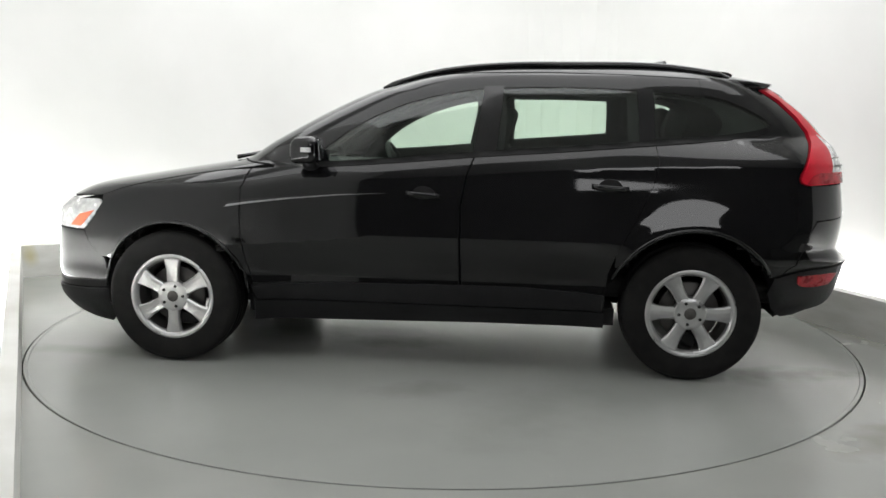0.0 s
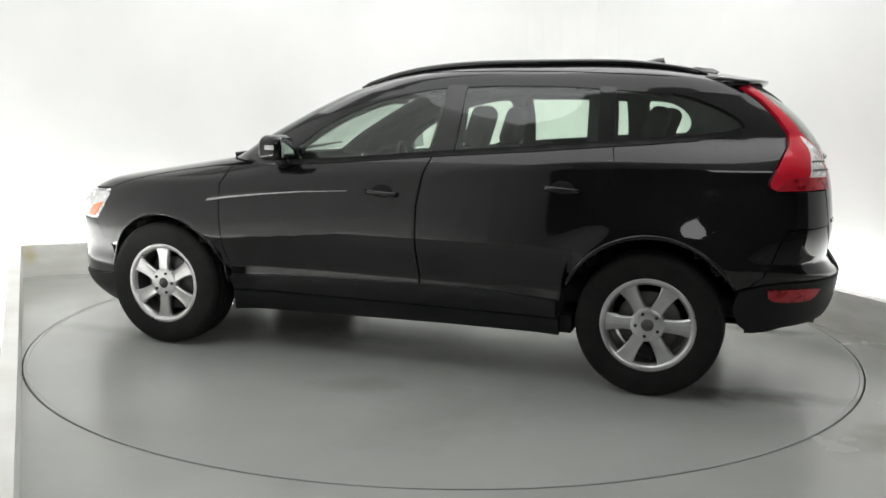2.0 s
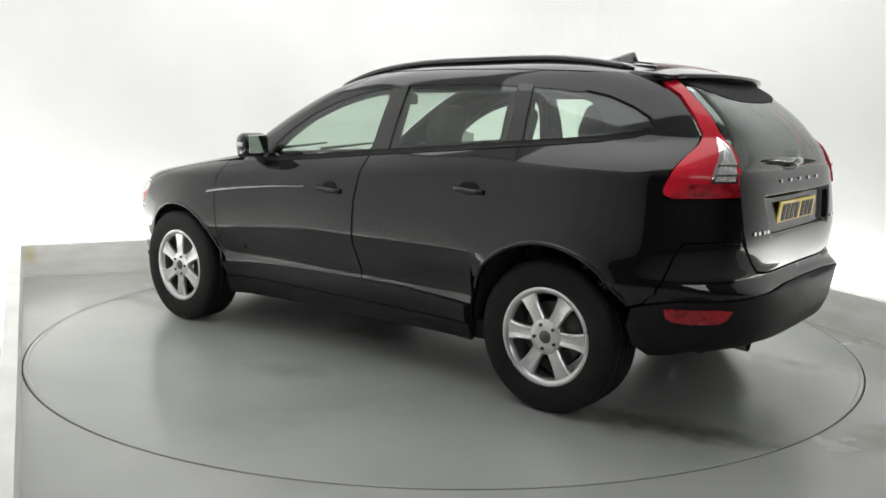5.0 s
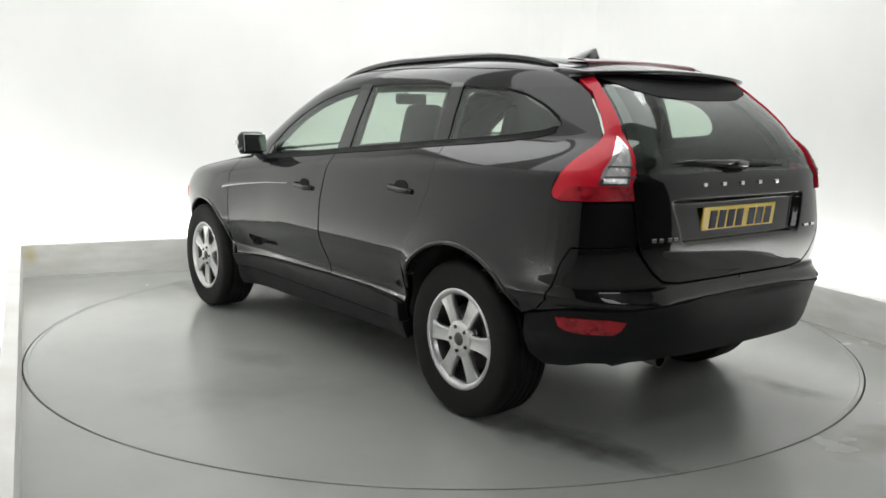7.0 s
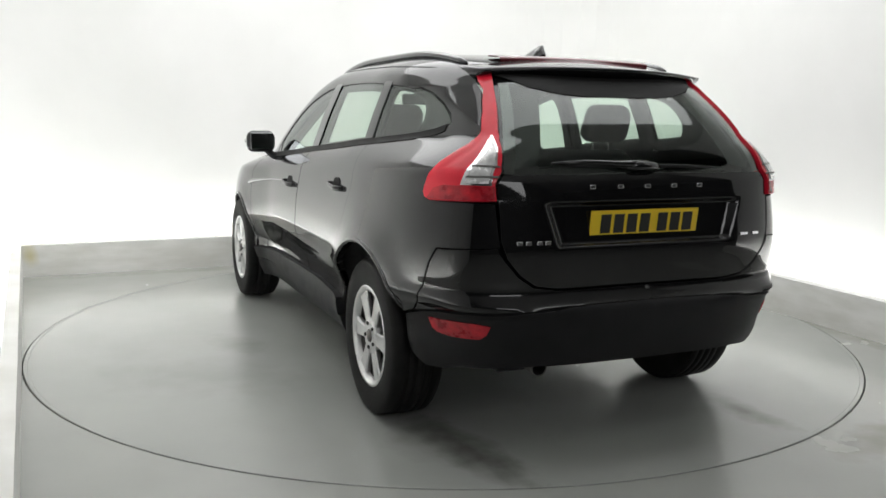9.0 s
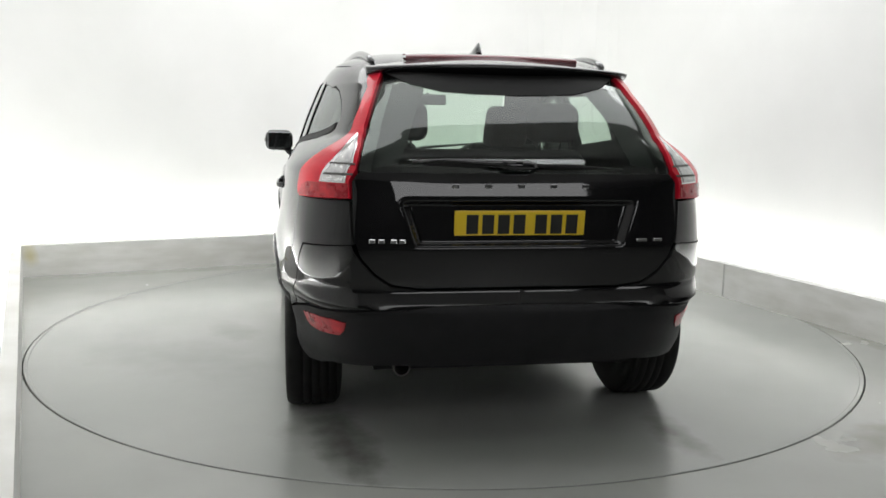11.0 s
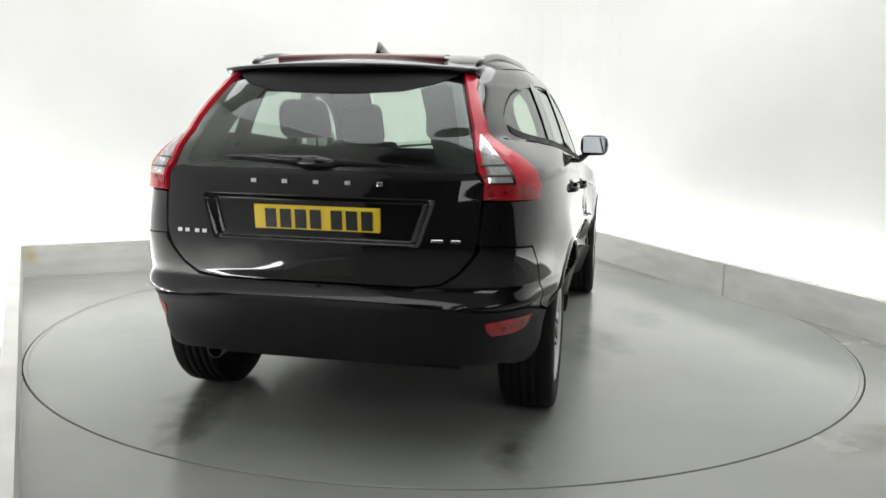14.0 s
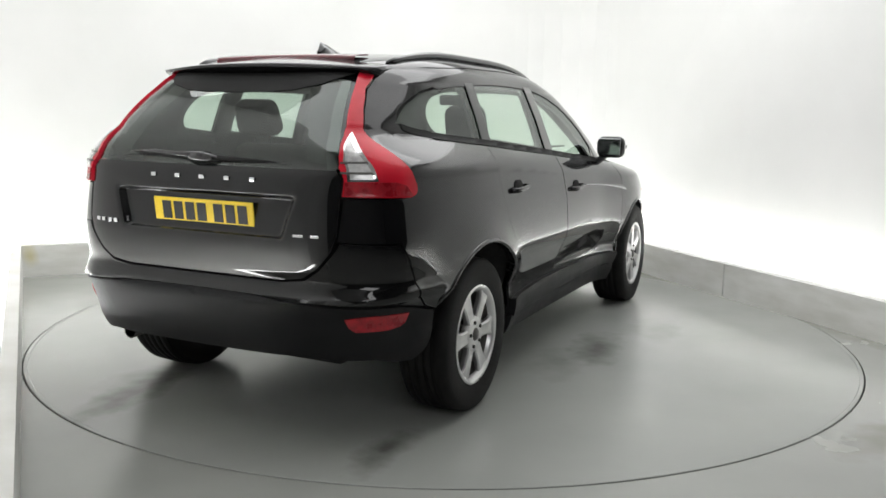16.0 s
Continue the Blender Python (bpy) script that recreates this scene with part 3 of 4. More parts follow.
def build_body():
    # doors and side panels
    fd = xz((-0.172, 0.362), (-0.172, 0.9), (-0.20, 1.06), (-0.238, 1.158)) + xz(*[(x, z - 0.006) for x, z in BELT_F[::-1][1:]]) + xz((0.80, 1.075), (0.965, 1.062), (1.0, 0.95), (1.005, 0.8), (0.985, 0.6), (0.955, 0.47), (0.94, 0.362))
    for d in both("front_door", fd, M_PAINT, car):
        door_extras(d, 0.02, 0.952, 1.0)
    rd = xz((-0.94, 0.362), (-0.945, 0.45)) + xz((-0.955, 0.56), (-0.985, 0.66), (-1.03, 0.745), (-1.10, 0.88), (-1.165, 1.03), (-1.19, 1.15), (-1.168, 1.236)) \
        + xz(*[(x, z - 0.006) for x, z in BELT_R[::-1]]) + xz((-0.246, 1.158), (-0.208, 1.06), (-0.18, 0.9), (-0.18, 0.362))
    for d in both("rear_door", rd, M_PAINT, car):
        door_extras(d, -0.945, 1.012, 1.0)
    q = xz((-1.172, 1.236)) + xz(*[(x, z - 0.006) for x, z in BELT_Q]) + xz((-1.775, 1.336), (-1.745, 1.374), (-1.66, 1.421), (-1.545, 1.466), (-1.41, 1.496), (-1.40, 1.575), (-1.52, 1.572), (-1.62, 1.56)) \
        + xz(*[(x + 0.008, z) for x, z in LAMP_OUT[1:]]) + yz((0.66, 1.040), (0.655, 0.95), (0.648, 0.875)) + xz((-2.0, 0.862), (-1.965, 0.80), (-1.93, 0.70), (-1.885, 0.625), (-1.845, 0.588), (-1.782, 0.565)) \
        + [("x", WHEELS[1][0] - WHEELS[1][2] * math.cos(radians(a)), WHEELS[1][1] + WHEELS[1][2] * math.sin(radians(a))) for a in range(28, 150, 6)] \
        + xz((-0.985, 0.60), (-0.985, 0.66), (-1.03, 0.745), (-1.10, 0.88), (-1.165, 1.03), (-1.19, 1.15))
    both("quarter_panel", q, M_PAINT, car, gap=0.0003, thick=0.035)
    f = xz((1.0, 0.95), (0.965, 1.062), (1.10, 1.052), (1.3, 1.022), (1.5, 0.985), (1.68, 0.942), (1.80, 0.90), (1.80, 0.862), (1.845, 0.79), (1.93, 0.705), (1.90, 0.62), (1.83, 0.56)) \
        + arc(0, 28, 155, 20) + xz((0.955, 0.47), (0.985, 0.6), (1.005, 0.8))
    both("front_wing", f, M_PAINT, car, thick=0.035)
    both("wing_vent", xz((1.06, 0.872), (0.95, 0.893), (0.75, 0.918), (0.60, 0.935), (0.75, 0.925), (0.98, 0.905), (1.07, 0.886)), M_TRIM, car, off=0.004, gap=0, label="slim black vent blade with pale edge")
    both("vent_edge", xz((1.085, 0.862), (0.95, 0.884), (0.75, 0.909), (0.50, 0.934), (0.22, 0.952), (0.22, 0.9545), (0.50, 0.939), (0.75, 0.9165), (0.95, 0.894), (1.07, 0.876)), M_DARKCHROME, car, off=0.007, gap=0, thick=0.008)
    # lower cladding and sills
    both("door_cladding", xz((-0.935, 0.365), (-0.935, 0.445), (-0.5, 0.468), (-0.17, 0.466), (0.5, 0.455), (0.96, 0.435), (0.935, 0.365)), M_PLASTIC, car, off=0.034, thick=0.04)
    both("sill", xz((-0.945, 0.272), (-0.945, 0.357), (0.945, 0.357), (0.96, 0.245), (0.5, 0.25), (-0.3, 0.268)), M_PLASTIC, car, off=0.026, thick=0.07)
    # arch lips and liners
    for k, (wx, wz, wr) in enumerate(WHEELS):
        for s in (1, -1):
            bm = bmesh.new()
            rings = []
            N = 30
            for i in range(N + 1):
                a = radians(-3 + 186 * i / N)
                px, pz = wx + (wr + 0.010) * math.cos(a), wz + (wr + 0.010) * math.sin(a)
                py = float(surface(*where_on("x", px, max(pz, 0.3)))[1]) - 0.036
                rings.append([bm.verts.new((wx + (wr + 0.055) * math.cos(a), s * (py - 0.075), wz + (wr + 0.055) * math.sin(a)))] + [bm.verts.new((px, s * yy, pz)) for yy in (py, 0.55)] + [bm.verts.new((wx + (wr + 0.03) * math.cos(a), s * 0.55, wz + (wr + 0.03) * math.sin(a)))])
            for i in range(N):
                for j in range(3):
                    bm.faces.new((rings[i][j], rings[i + 1][j], rings[i + 1][j + 1], rings[i][j + 1]))
            c = bm.verts.new((wx, s * 0.55, wz))
            for i in range(N):
                bm.faces.new((rings[i][3], rings[i + 1][3], c))
            part("wheel_liner", bm, M_UNDER, car, smooth=True)
    # pillars, roof sides, roof
    both("b_pillar", xz((-0.230, 1.15), (-0.278, 1.522), (-0.384, 1.526), (-0.352, 1.16)), M_TRIM, car, gap=0, thick=0.03)
    both("c_pillar", xz((-1.092, 1.225), (-1.078, 1.522), (-1.158, 1.518), (-1.173, 1.232)), M_TRIM, car, gap=0, thick=0.03)
    cant = xz(*[(x, z - 0.002) for x, z in BELT_F[:1]]) + xz(*[(x, z - 0.003) for x, z in TOP_F]) + xz(*[(x, z - 0.003) for x, z in TOP_R]) + xz(*[(x, z - 0.003) for x, z in TOP_Q[:3]]) \
        + xz((-1.43, 1.487), (-1.43, 1.574), (-1.0, 1.592), (-0.6, 1.598), (-0.25, 1.594), (-0.02, 1.582)) + fz((0.47, 1.578), (0.515, 1.52), (0.565, 1.42), (0.61, 1.30), (0.645, 1.2), (0.68, 1.108)) + xz((0.80, 1.088))
    both("roof_side", cant, M_PAINT, car, off=-0.0012, gap=0.0, thick=0.03)
    P = math.pi
    # the roof goes round once: its lower edge from nose to nose over both sides
    edge = [("f", 0.001, 1.592), ("f", 0.3, 1.590), ("f", 0.47, 1.582)] + xz((-0.02, 1.586), (-0.25, 1.598), (-0.6, 1.602), (-1.0, 1.596), (-1.40, 1.579), (-1.6, 1.562)) + yz((0.45, 1.568), (0.25, 1.575), (0.0, 1.578))
    lo = outline(edge, close=False) + [(0.0, 1.578)]
    ring = [("p", a, z) for a, z in lo] + [("p", -a, z) for a, z in lo[::-1][1:]]
    panel("roof", [("p", P, ZTOP - 1e-4)] + ring[:] + [("p", -P, ZTOP - 1e-4)], M_PAINT, car, gap=0, dpsi=0.05)
    panel("headliner", [("p", P, ZTOP - 1e-4)] + ring[:] + [("p", -P, ZTOP - 1e-4)], M_LINER, car, off=-0.03, gap=0, thick=0, dpsi=0.09)
    # glass
    both("front_window", xz(*BELT_F) + xz(*TOP_F[::-1]), M_GLASS, car, off=-0.006, gap=-0.004, thick=0.004)
    both("rear_window_side", xz(*BELT_R) + xz(*TOP_R[::-1]), M_GLASS, car, off=-0.006, gap=-0.004, thick=0.004)
    both("quarter_window", xz(*BELT_Q) + xz(*TOP_Q[::-1]), M_GLASS, car, off=-0.006, gap=-0.004, thick=0.004)
    both("window_seal", xz(*[(x, z - 0.016) for x, z in BELT_F + BELT_R + BELT_Q]) + xz(*[(x, z + 0.012) for x, z in (BELT_F + BELT_R + BELT_Q)[::-1]]), M_SEAL, car, off=0.004, gap=0, thick=0.012)
    both("mirror_sail", xz((0.54, 1.088), (0.56, 1.17), (0.62, 1.175), (0.70, 1.13), (0.84, 1.092), (0.84, 1.066)), M_TRIM, car, off=-0.003, gap=0, thick=0.03)
    ws = fz((0.66, 1.115), (0.63, 1.2), (0.597, 1.3), (0.552, 1.42), (0.503, 1.52), (0.46, 1.583), (0.25, 1.592), (0.001, 1.594))
    # the windscreen in two halves that meet on the middle line
    half = ws + fz((0.001, 1.108), (0.35, 1.109))
    both("windscreen", half, M_GLASS, car, off=-0.004, gap=-0.001, thick=0)
    # trim round the windows on the cabin side
    for pts, inset in ((BELT_F + TOP_F[::-1], 0.022), (BELT_R + TOP_R[::-1], 0.034), (HOLE_Q, 0.012)):
        inner_frame("window_trim", xz(*pts), 0.030, inset, M_FABRIC, car)
    both("pillar_lining", xz((-1.545, 1.25), (-1.59, 1.33), (-1.565, 1.40), (-1.50, 1.47), (-1.46, 1.52), (-1.62, 1.53), (-1.80, 1.40), (-1.90, 1.28), (-1.88, 1.20), (-1.6, 1.20)), M_FABRIC, car, off=-0.045, gap=0, thick=0)
    # bonnet, nose
    bon = fz((0.0005, 0.845), (0.3, 0.85), (0.55, 0.862)) + xz((1.79, 0.905), (1.68, 0.947), (1.5, 0.99), (1.3, 1.027), (1.1, 1.057), (0.975, 1.072), (0.90, 1.085)) + fz((0.70, 1.104), (0.35, 1.104), (0.0005, 1.104))
    both("bonnet", bon, M_PAINT, car, gap=0.001)
    both("front_bumper", xz((1.86, 0.20), (1.80, 0.30), (1.79, 0.45), (1.81, 0.55), (1.895, 0.615), (1.93, 0.698)) + fz((0.55, 0.69), (0.36, 0.69), (0.36, 0.50), (0.0005, 0.50), (0.0005, 0.24), (0.4, 0.22)), M_PAINT, car, gap=0.001)
    both("front_skirt", xz((1.86, 0.155), (1.80, 0.20), (1.79, 0.38), (1.95, 0.36)) + fz((0.6, 0.34), (0.0005, 0.34), (0.0005, 0.20), (0.4, 0.185)), M_PLASTIC, car, off=0.012, gap=0.0, thick=0.04)
    both("grille", fz((0.0005, 0.505), (0.35, 0.505), (0.35, 0.695), (0.53, 0.70), (0.53, 0.84), (0.0005, 0.84)), M_TRIM, car, off=-0.01, gap=0)
    both("headlight", xz((1.805, 0.858), (1.85, 0.79), (1.935, 0.705)) + fz((0.55, 0.70), (0.54, 0.855)) + xz((1.82, 0.88)), M_CLEAR, car, off=-0.002, label="clear headlight with amber corner")
    both("indicator_lens", xz((1.85, 0.815), (1.95, 0.722), (2.03, 0.722), (1.95, 0.79)), M_AMBER, car, off=0.004, gap=0, thick=0.006)
    # tail
    lamp = xz(*LAMP_OUT) + yz(*LAMP_IN)
    frame_out = yz((0.612, 1.288), (0.620, 1.235), (0.638, 1.180), (0.664, 1.132), (0.668, 1.106), (0.760, 1.108), (0.748, 1.142), (0.712, 1.185), (0.664, 1.235))
    clear = yz((0.621, 1.262), (0.629, 1.225), (0.647, 1.180), (0.673, 1.135), (0.677, 1.114), (0.748, 1.115), (0.738, 1.138), (0.703, 1.180), (0.659, 1.222))
    low = yz((0.66, 1.052), (0.66, 1.104), (0.80, 1.104)) + xz((-1.96, 1.09), (-1.93, 1.045))
    both("tail_light", lamp, M_RED, car, off=0.012, thick=0.035, gap=0.002, label="tall red tail light following the tailgate edge")
    both("lens_frame", frame_out, M_CHROME, car, off=0.014, thick=0.008, gap=0, label="bright lens surround")
    both("reversing_lens", clear, M_CLEAR, car, off=0.017, thick=0.008, gap=0, label="clear ribbed reversing lens")
    both("brake_lens", low, M_DEEPRED, car, off=0.016, thick=0.008, gap=0, label="dark red lower lens")
    gate = yz((0, 0.708), (0.40, 0.708), (0.50, 0.722), (0.565, 0.765), (0.62, 0.83), (0.645, 0.90), (0.648, 1.04), (0.648, 1.112), (0.62, 1.15), (0.35, 1.153), (0, 1.156))
    panel("tailgate", gate + [(k, -a, z) for k, a, z in gate[::-1][1:-1]], M_PAINT, car, gap=0.002, dpsi=0.008)
    win = yz((0, 1.160), (0.35, 1.157), (0.612, 1.158), (0.588, 1.25), (0.570, 1.31), (0.538, 1.40), (0.50, 1.49), (0.47, 1.55), (0, 1.57))
    panel("rear_window", win + [(k, -a, z) for k, a, z in win[::-1][1:-1]], M_GLASS_R, car, gap=-0.010, thick=0.004)
    both("window_border", yz(*[(y - 0.05, z) for y, z in LAMP_IN[2:]]) + yz(*[(y + 0.012, z) for y, z in LAMP_IN[2:][::-1]]), M_TRIM, car, off=-0.006, gap=0, thick=0.02)
    # matte black strip over the glass stands in for the shade under the spoiler
    top = yz((0, 1.448), (0.15, 1.45), (0.28, 1.458), (0.40, 1.485), (0.495, 1.535), (0.48, 1.555), (0, 1.568))
    panel("spoiler_shade_strip", top + [(k, -a, z) for k, a, z in top[::-1][1:-1]], M_UNDER, car, off=0.003, gap=0, thick=0.002)
    both("tailgate_lining", yz((0.47, 1.19), (0.43, 1.30), (0.39, 1.40), (0.34, 1.50), (0.44, 1.53), (0.515, 1.47), (0.565, 1.36), (0.60, 1.22), (0.61, 1.17)), M_FABRIC, car, off=-0.035, gap=0, thick=0)
    for zz in (1.135, 1.172):
        both("lens_rib", yz((0.642 if zz < 1.15 else 0.632, zz - 0.003), (0.745 if zz < 1.15 else 0.72, zz - 0.003), (0.74 if zz < 1.15 else 0.715, zz + 0.003), (0.64 if zz < 1.15 else 0.630, zz + 0.003)), M_IRON, car, off=0.019, gap=0, thick=0.005)
    bup = yz((0, 0.650), (0.3, 0.648)) + yz((0.6, 0.635)) + xz((-2.0, 0.612), (-1.90, 0.595), (-1.852, 0.585), (-1.893, 0.625), (-1.937, 0.70), (-1.972, 0.80), (-2.005, 0.855)) + yz((0.655, 0.872), (0.648, 0.85), (0.622, 0.815), (0.568, 0.755), (0.502, 0.712), (0.40, 0.70), (0, 0.70))
    both("bumper_upper", bup, M_PAINT, car, gap=0.0007, label="glossy black upper rear bumper")
    blo = yz((0.0, 0.645), (0.3, 0.643), (0.6, 0.628)) + xz((-2.0, 0.606), (-1.90, 0.588), (-1.80, 0.562), (-1.775, 0.48), (-1.80, 0.40), (-1.855, 0.352), (-1.93, 0.355)) + yz((0.72, 0.378), (0.60, 0.395), (0.48, 0.41), (0.0, 0.408))
    both("bumper_lower", blo, M_PLASTIC, car, off=0.006, gap=0.0, thick=0.05, label="dark grey plastic lower rear bumper")
    both("reflector", xz((-1.925, 0.572), (-1.930, 0.530), (-1.95, 0.515), (-2.0, 0.508)) + yz((0.75, 0.508), (0.69, 0.514), (0.674, 0.535), (0.668, 0.572), (0.72, 0.578)), M_DEEPRED, car, off=0.010, gap=0, thick=0.01, label="red bumper reflector")
    # dark inner shell below the belt line, and the floor pan
    inner = [("p", 0.0, 0.42), ("p", 0.0, 1.12)] + [("p", a, 1.0) for a in (0.5, 0.7)] + xz((-1.5, 1.10), (-1.0, 1.10), (0, 1.05), (0.9, 1.03), (1.3, 0.93)) + [("p", 2.9, 0.8), ("p", P, 0.8), ("p", P, 0.3), ("p", 2.8, 0.3)] + xz((1.80, 0.35), (1.80, 0.5)) \
        + arc(0, 20, 165, 16, 0.02) + xz((0.92, 0.30), (-0.92, 0.30), (-0.93, 0.45)) + arc(1, 15, 160, 16, 0.02) + xz((-1.83, 0.42))
    both("inner_shell", inner, M_UNDER, car, off=-0.075, gap=0, thick=0, dpsi=0.04)
    both("door_lining", xz(*[(x, z - 0.012) for x, z in BELT_F + BELT_R + BELT_Q]) + xz((-1.61, 1.0), (-1.0, 0.85), (-0.9, 0.5), (0.9, 0.5), (0.8, 1.0)), M_FABRIC, car, off=-0.055, gap=0, thick=0, dpsi=0.05)
    bm = bmesh.new()
    for x0, x1, w, z0, z1 in ((-1.0, 1.0, 0.84, 0.27, 0.36), (-2.0, -1.0, 0.55, 0.33, 0.5), (1.0, 1.95, 0.55, 0.26, 0.5)):
        bmesh.ops.create_cube(bm, size=1, matrix=Matrix.Translation(((x0 + x1) / 2, 0, (z0 + z1) / 2)) @ Matrix.Diagonal((x1 - x0, 2 * w, z1 - z0, 1)))
    part("floor_pan", bm, M_UNDER, car)


def door_extras(d, x, z, y):
    s = 1 if d.data.vertices[0].co.y > 0 else -1
    pos, nor = skin(np.array([where_on("x", x, z)[0]]), np.array([z]))
    p, n = Vector(pos[0]), Vector(nor[0])
    p.y *= s
    n.y *= s
    # pull handle: a curved bar on two feet before a shallow dark cup
    bm = bmesh.new()
    N = 12
    ring = []
    for i in range(N + 1):
        f = i / N * 2 - 1
        cx, out = p.x + 0.095 * f, 0.030 * (1 - f ** 6) + 0.001
        row = []
        for a in range(8):
            an = a * math.pi / 4
            row.append(bm.verts.new((cx, p.y + n.y * out + s * 0.008 * math.cos(an), p.z + 0.013 * math.sin(an) + 0.006 * f)))
        ring.append(row)
    for i in range(N):
        for a in range(8):
            bm.faces.new((ring[i][a], ring[i][(a + 1) % 8], ring[i + 1][(a + 1) % 8], ring[i + 1][a]))
    bm.faces.new(ring[0])
    bm.faces.new(ring[-1][::-1])
    part("door_handle", bm, M_PAINT, d, "black pull handle", smooth=True)
    bm = bmesh.new()
    bmesh.ops.create_uvsphere(bm, u_segments=20, v_segments=10, radius=1, matrix=Matrix.Translation((p.x, p.y - s * 0.0, p.z)) @ Matrix.Diagonal((0.062, 0.004, 0.044, 1)))
    part("handle_cup", bm, M_UNDER, d, smooth=True)


build_body()


def tube(name, pts, rad, material, parent, label="", n=8, flat=1.0):
    """A round bar along a list of points."""
    bm = bmesh.new()
    rows = []
    for i, q in enumerate(pts):
        q = Vector(q)
        d = (Vector(pts[min(i + 1, len(pts) - 1)]) - Vector(pts[max(i - 1, 0)])).normalized()
        up = Vector((0, 0, 1)) if abs(d.z) < 0.9 else Vector((1, 0, 0))
        a = d.cross(up).normalized()
        b = a.cross(d)
        r = rad[i] if isinstance(rad, (list, tuple)) else rad
        rows.append([bm.verts.new(q + a * r * math.cos(2 * math.pi * k / n) + b * r * flat * math.sin(2 * math.pi * k / n)) for k in range(n)])
    for i in range(len(rows) - 1):
        for k in range(n):
            bm.faces.new((rows[i][k], rows[i][(k + 1) % n], rows[i + 1][(k + 1) % n], rows[i + 1][k]))
    bm.faces.new(rows[0])
    bm.faces.new(rows[-1][::-1])
    return part(name, bm, material, parent, label, smooth=True)


def rounded_box(bm, c, size, bevel=0.02, seg=3, rot=None):
    m = Matrix.Translation(c) @ (rot or Matrix()) @ Matrix.Diagonal((*size, 1))
    r = bmesh.ops.create_cube(bm, size=1, matrix=m)
    es = list({e for v in r["verts"] for e in v.link_edges})
    bmesh.ops.bevel(bm, geom=es, offset=bevel, segments=seg, affect="EDGES", profile=0.5)


def lathe(bm, prof, n=64, closed=False):
    """Spin (radius, depth) about the y axis."""
    rows = [[bm.verts.new((r * math.cos(2 * math.pi * i / n), d, r * math.sin(2 * math.pi * i / n))) for i in range(n)] for r, d in prof]
    k = len(rows)
    for j in range(k if closed else k - 1):
        a, b = rows[j], rows[(j + 1) % k]
        for i in range(n):
            bm.faces.new((a[i], a[(i + 1) % n], b[(i + 1) % n], b[i]))
    return rows


def make_wheel():
    """A wheel about the y axis, its face at y = 0 looking to +y."""
    bm = bmesh.new()
    lathe(bm, [(0.212, -0.004), (0.200, -0.03), (0.193, -0.09), (0.20, -0.2), (0.212, -0.205)])
    w = part("wheel", bm, M_IRON, car, "dusty grey inner wheel barrel", smooth=True)
    # tyre with sidewall bead, rounded shoulder and tread grooves
    bm = bmesh.new()
    prof = [(0.216, -0.006), (0.224, 0.002), (0.238, 0.006), (0.262, 0.012), (0.300, 0.014), (0.330, 0.012), (0.347, 0.006), (0.358, -0.010)]
    R = 0.363
    for g in range(5):
        y0 = -0.030 - g * 0.037
        prof += [(R - 0.002 * abs(g - 2), y0), (R - 0.002 * abs(g - 2), y0 - 0.028), (R - 0.009, y0 - 0.030), (R - 0.009, y0 - 0.035)]
    prof += [(0.354, -0.212), (0.335, -0.228), (0.30, -0.236), (0.25, -0.228), (0.216, -0.205)]
    lathe(bm, prof, 72)
    part("tyre", bm, M_TYRE, w, "black rubber tyre with grooved tread", smooth=True)
    # rim lip
    bm = bmesh.new()
    lathe(bm, [(0.198, -0.022), (0.206, -0.004), (0.216, 0.005), (0.230, 0.0075), (0.2365, 0.002), (0.231, -0.008), (0.21, -0.012)], 72)
    part("rim_lip", bm, M_ALLOY, w, "bright silver rim edge", smooth=True)
    # six flared spokes
    for k in range(6):
        a = k * math.pi / 3
        bm = bmesh.new()
        rows = []
        for r, hw, d, th in ((0.045, 0.030, -0.006, 0.03), (0.08, 0.033, -0.004, 0.028), (0.12, 0.033, -0.003, 0.026), (0.16, 0.037, -0.002, 0.024), (0.19, 0.045, -0.003, 0.022), (0.216, 0.060, -0.004, 0.02)):
            row = []
            for u, dd in ((-1, -th), (-1, -0.007), (-0.80, 0), (-0.25, -0.0025), (0.25, -0.0025), (0.80, 0), (1, -0.007), (1, -th)):
                px, pz = r, u * hw
                row.append(bm.verts.new((px * math.cos(a) - pz * math.sin(a), d + dd, px * math.sin(a) + pz * math.cos(a))))
            rows.append(row)
        for i in range(len(rows) - 1):
            for j in range(7):
                bm.faces.new((rows[i][j], rows[i + 1][j], rows[i + 1][j + 1], rows[i][j + 1]))
        part("spoke", bm, M_ALLOY, w, smooth=False)
    bm = bmesh.new()
    lathe(bm, [(0.001, -0.002), (0.05, -0.002), (0.078, -0.003), (0.086, -0.009), (0.086, -0.04)], 48)
    part("hub", bm, M_ALLOY, w, smooth=True)
    bm = bmesh.new()
    lathe(bm, [(0.0005, 0.006), (0.026, 0.004), (0.031, -0.002), (0.032, -0.01)], 32)
    part("centre_cap", bm, M_IRON, w, "grey centre cap", smooth=True)
    for k in range(5):
        a = 2 * math.pi * k / 5 + 0.3
        bm = bmesh.new()
        bmesh.ops.create_cone(bm, cap_ends=True, segments=6, radius1=0.0105, radius2=0.0085, depth=0.02, matrix=Matrix.Translation((0.058 * math.cos(a), -0.006, 0.058 * math.sin(a))) @ Matrix.Rotation(-math.pi / 2, 4, "X"))
        part("wheel_nut", bm, M_NUT, w)
    bm = bmesh.new()
    lathe(bm, [(0.06, -0.07), (0.152, -0.072), (0.158, -0.078), (0.158, -0.098), (0.06, -0.10)], 48)
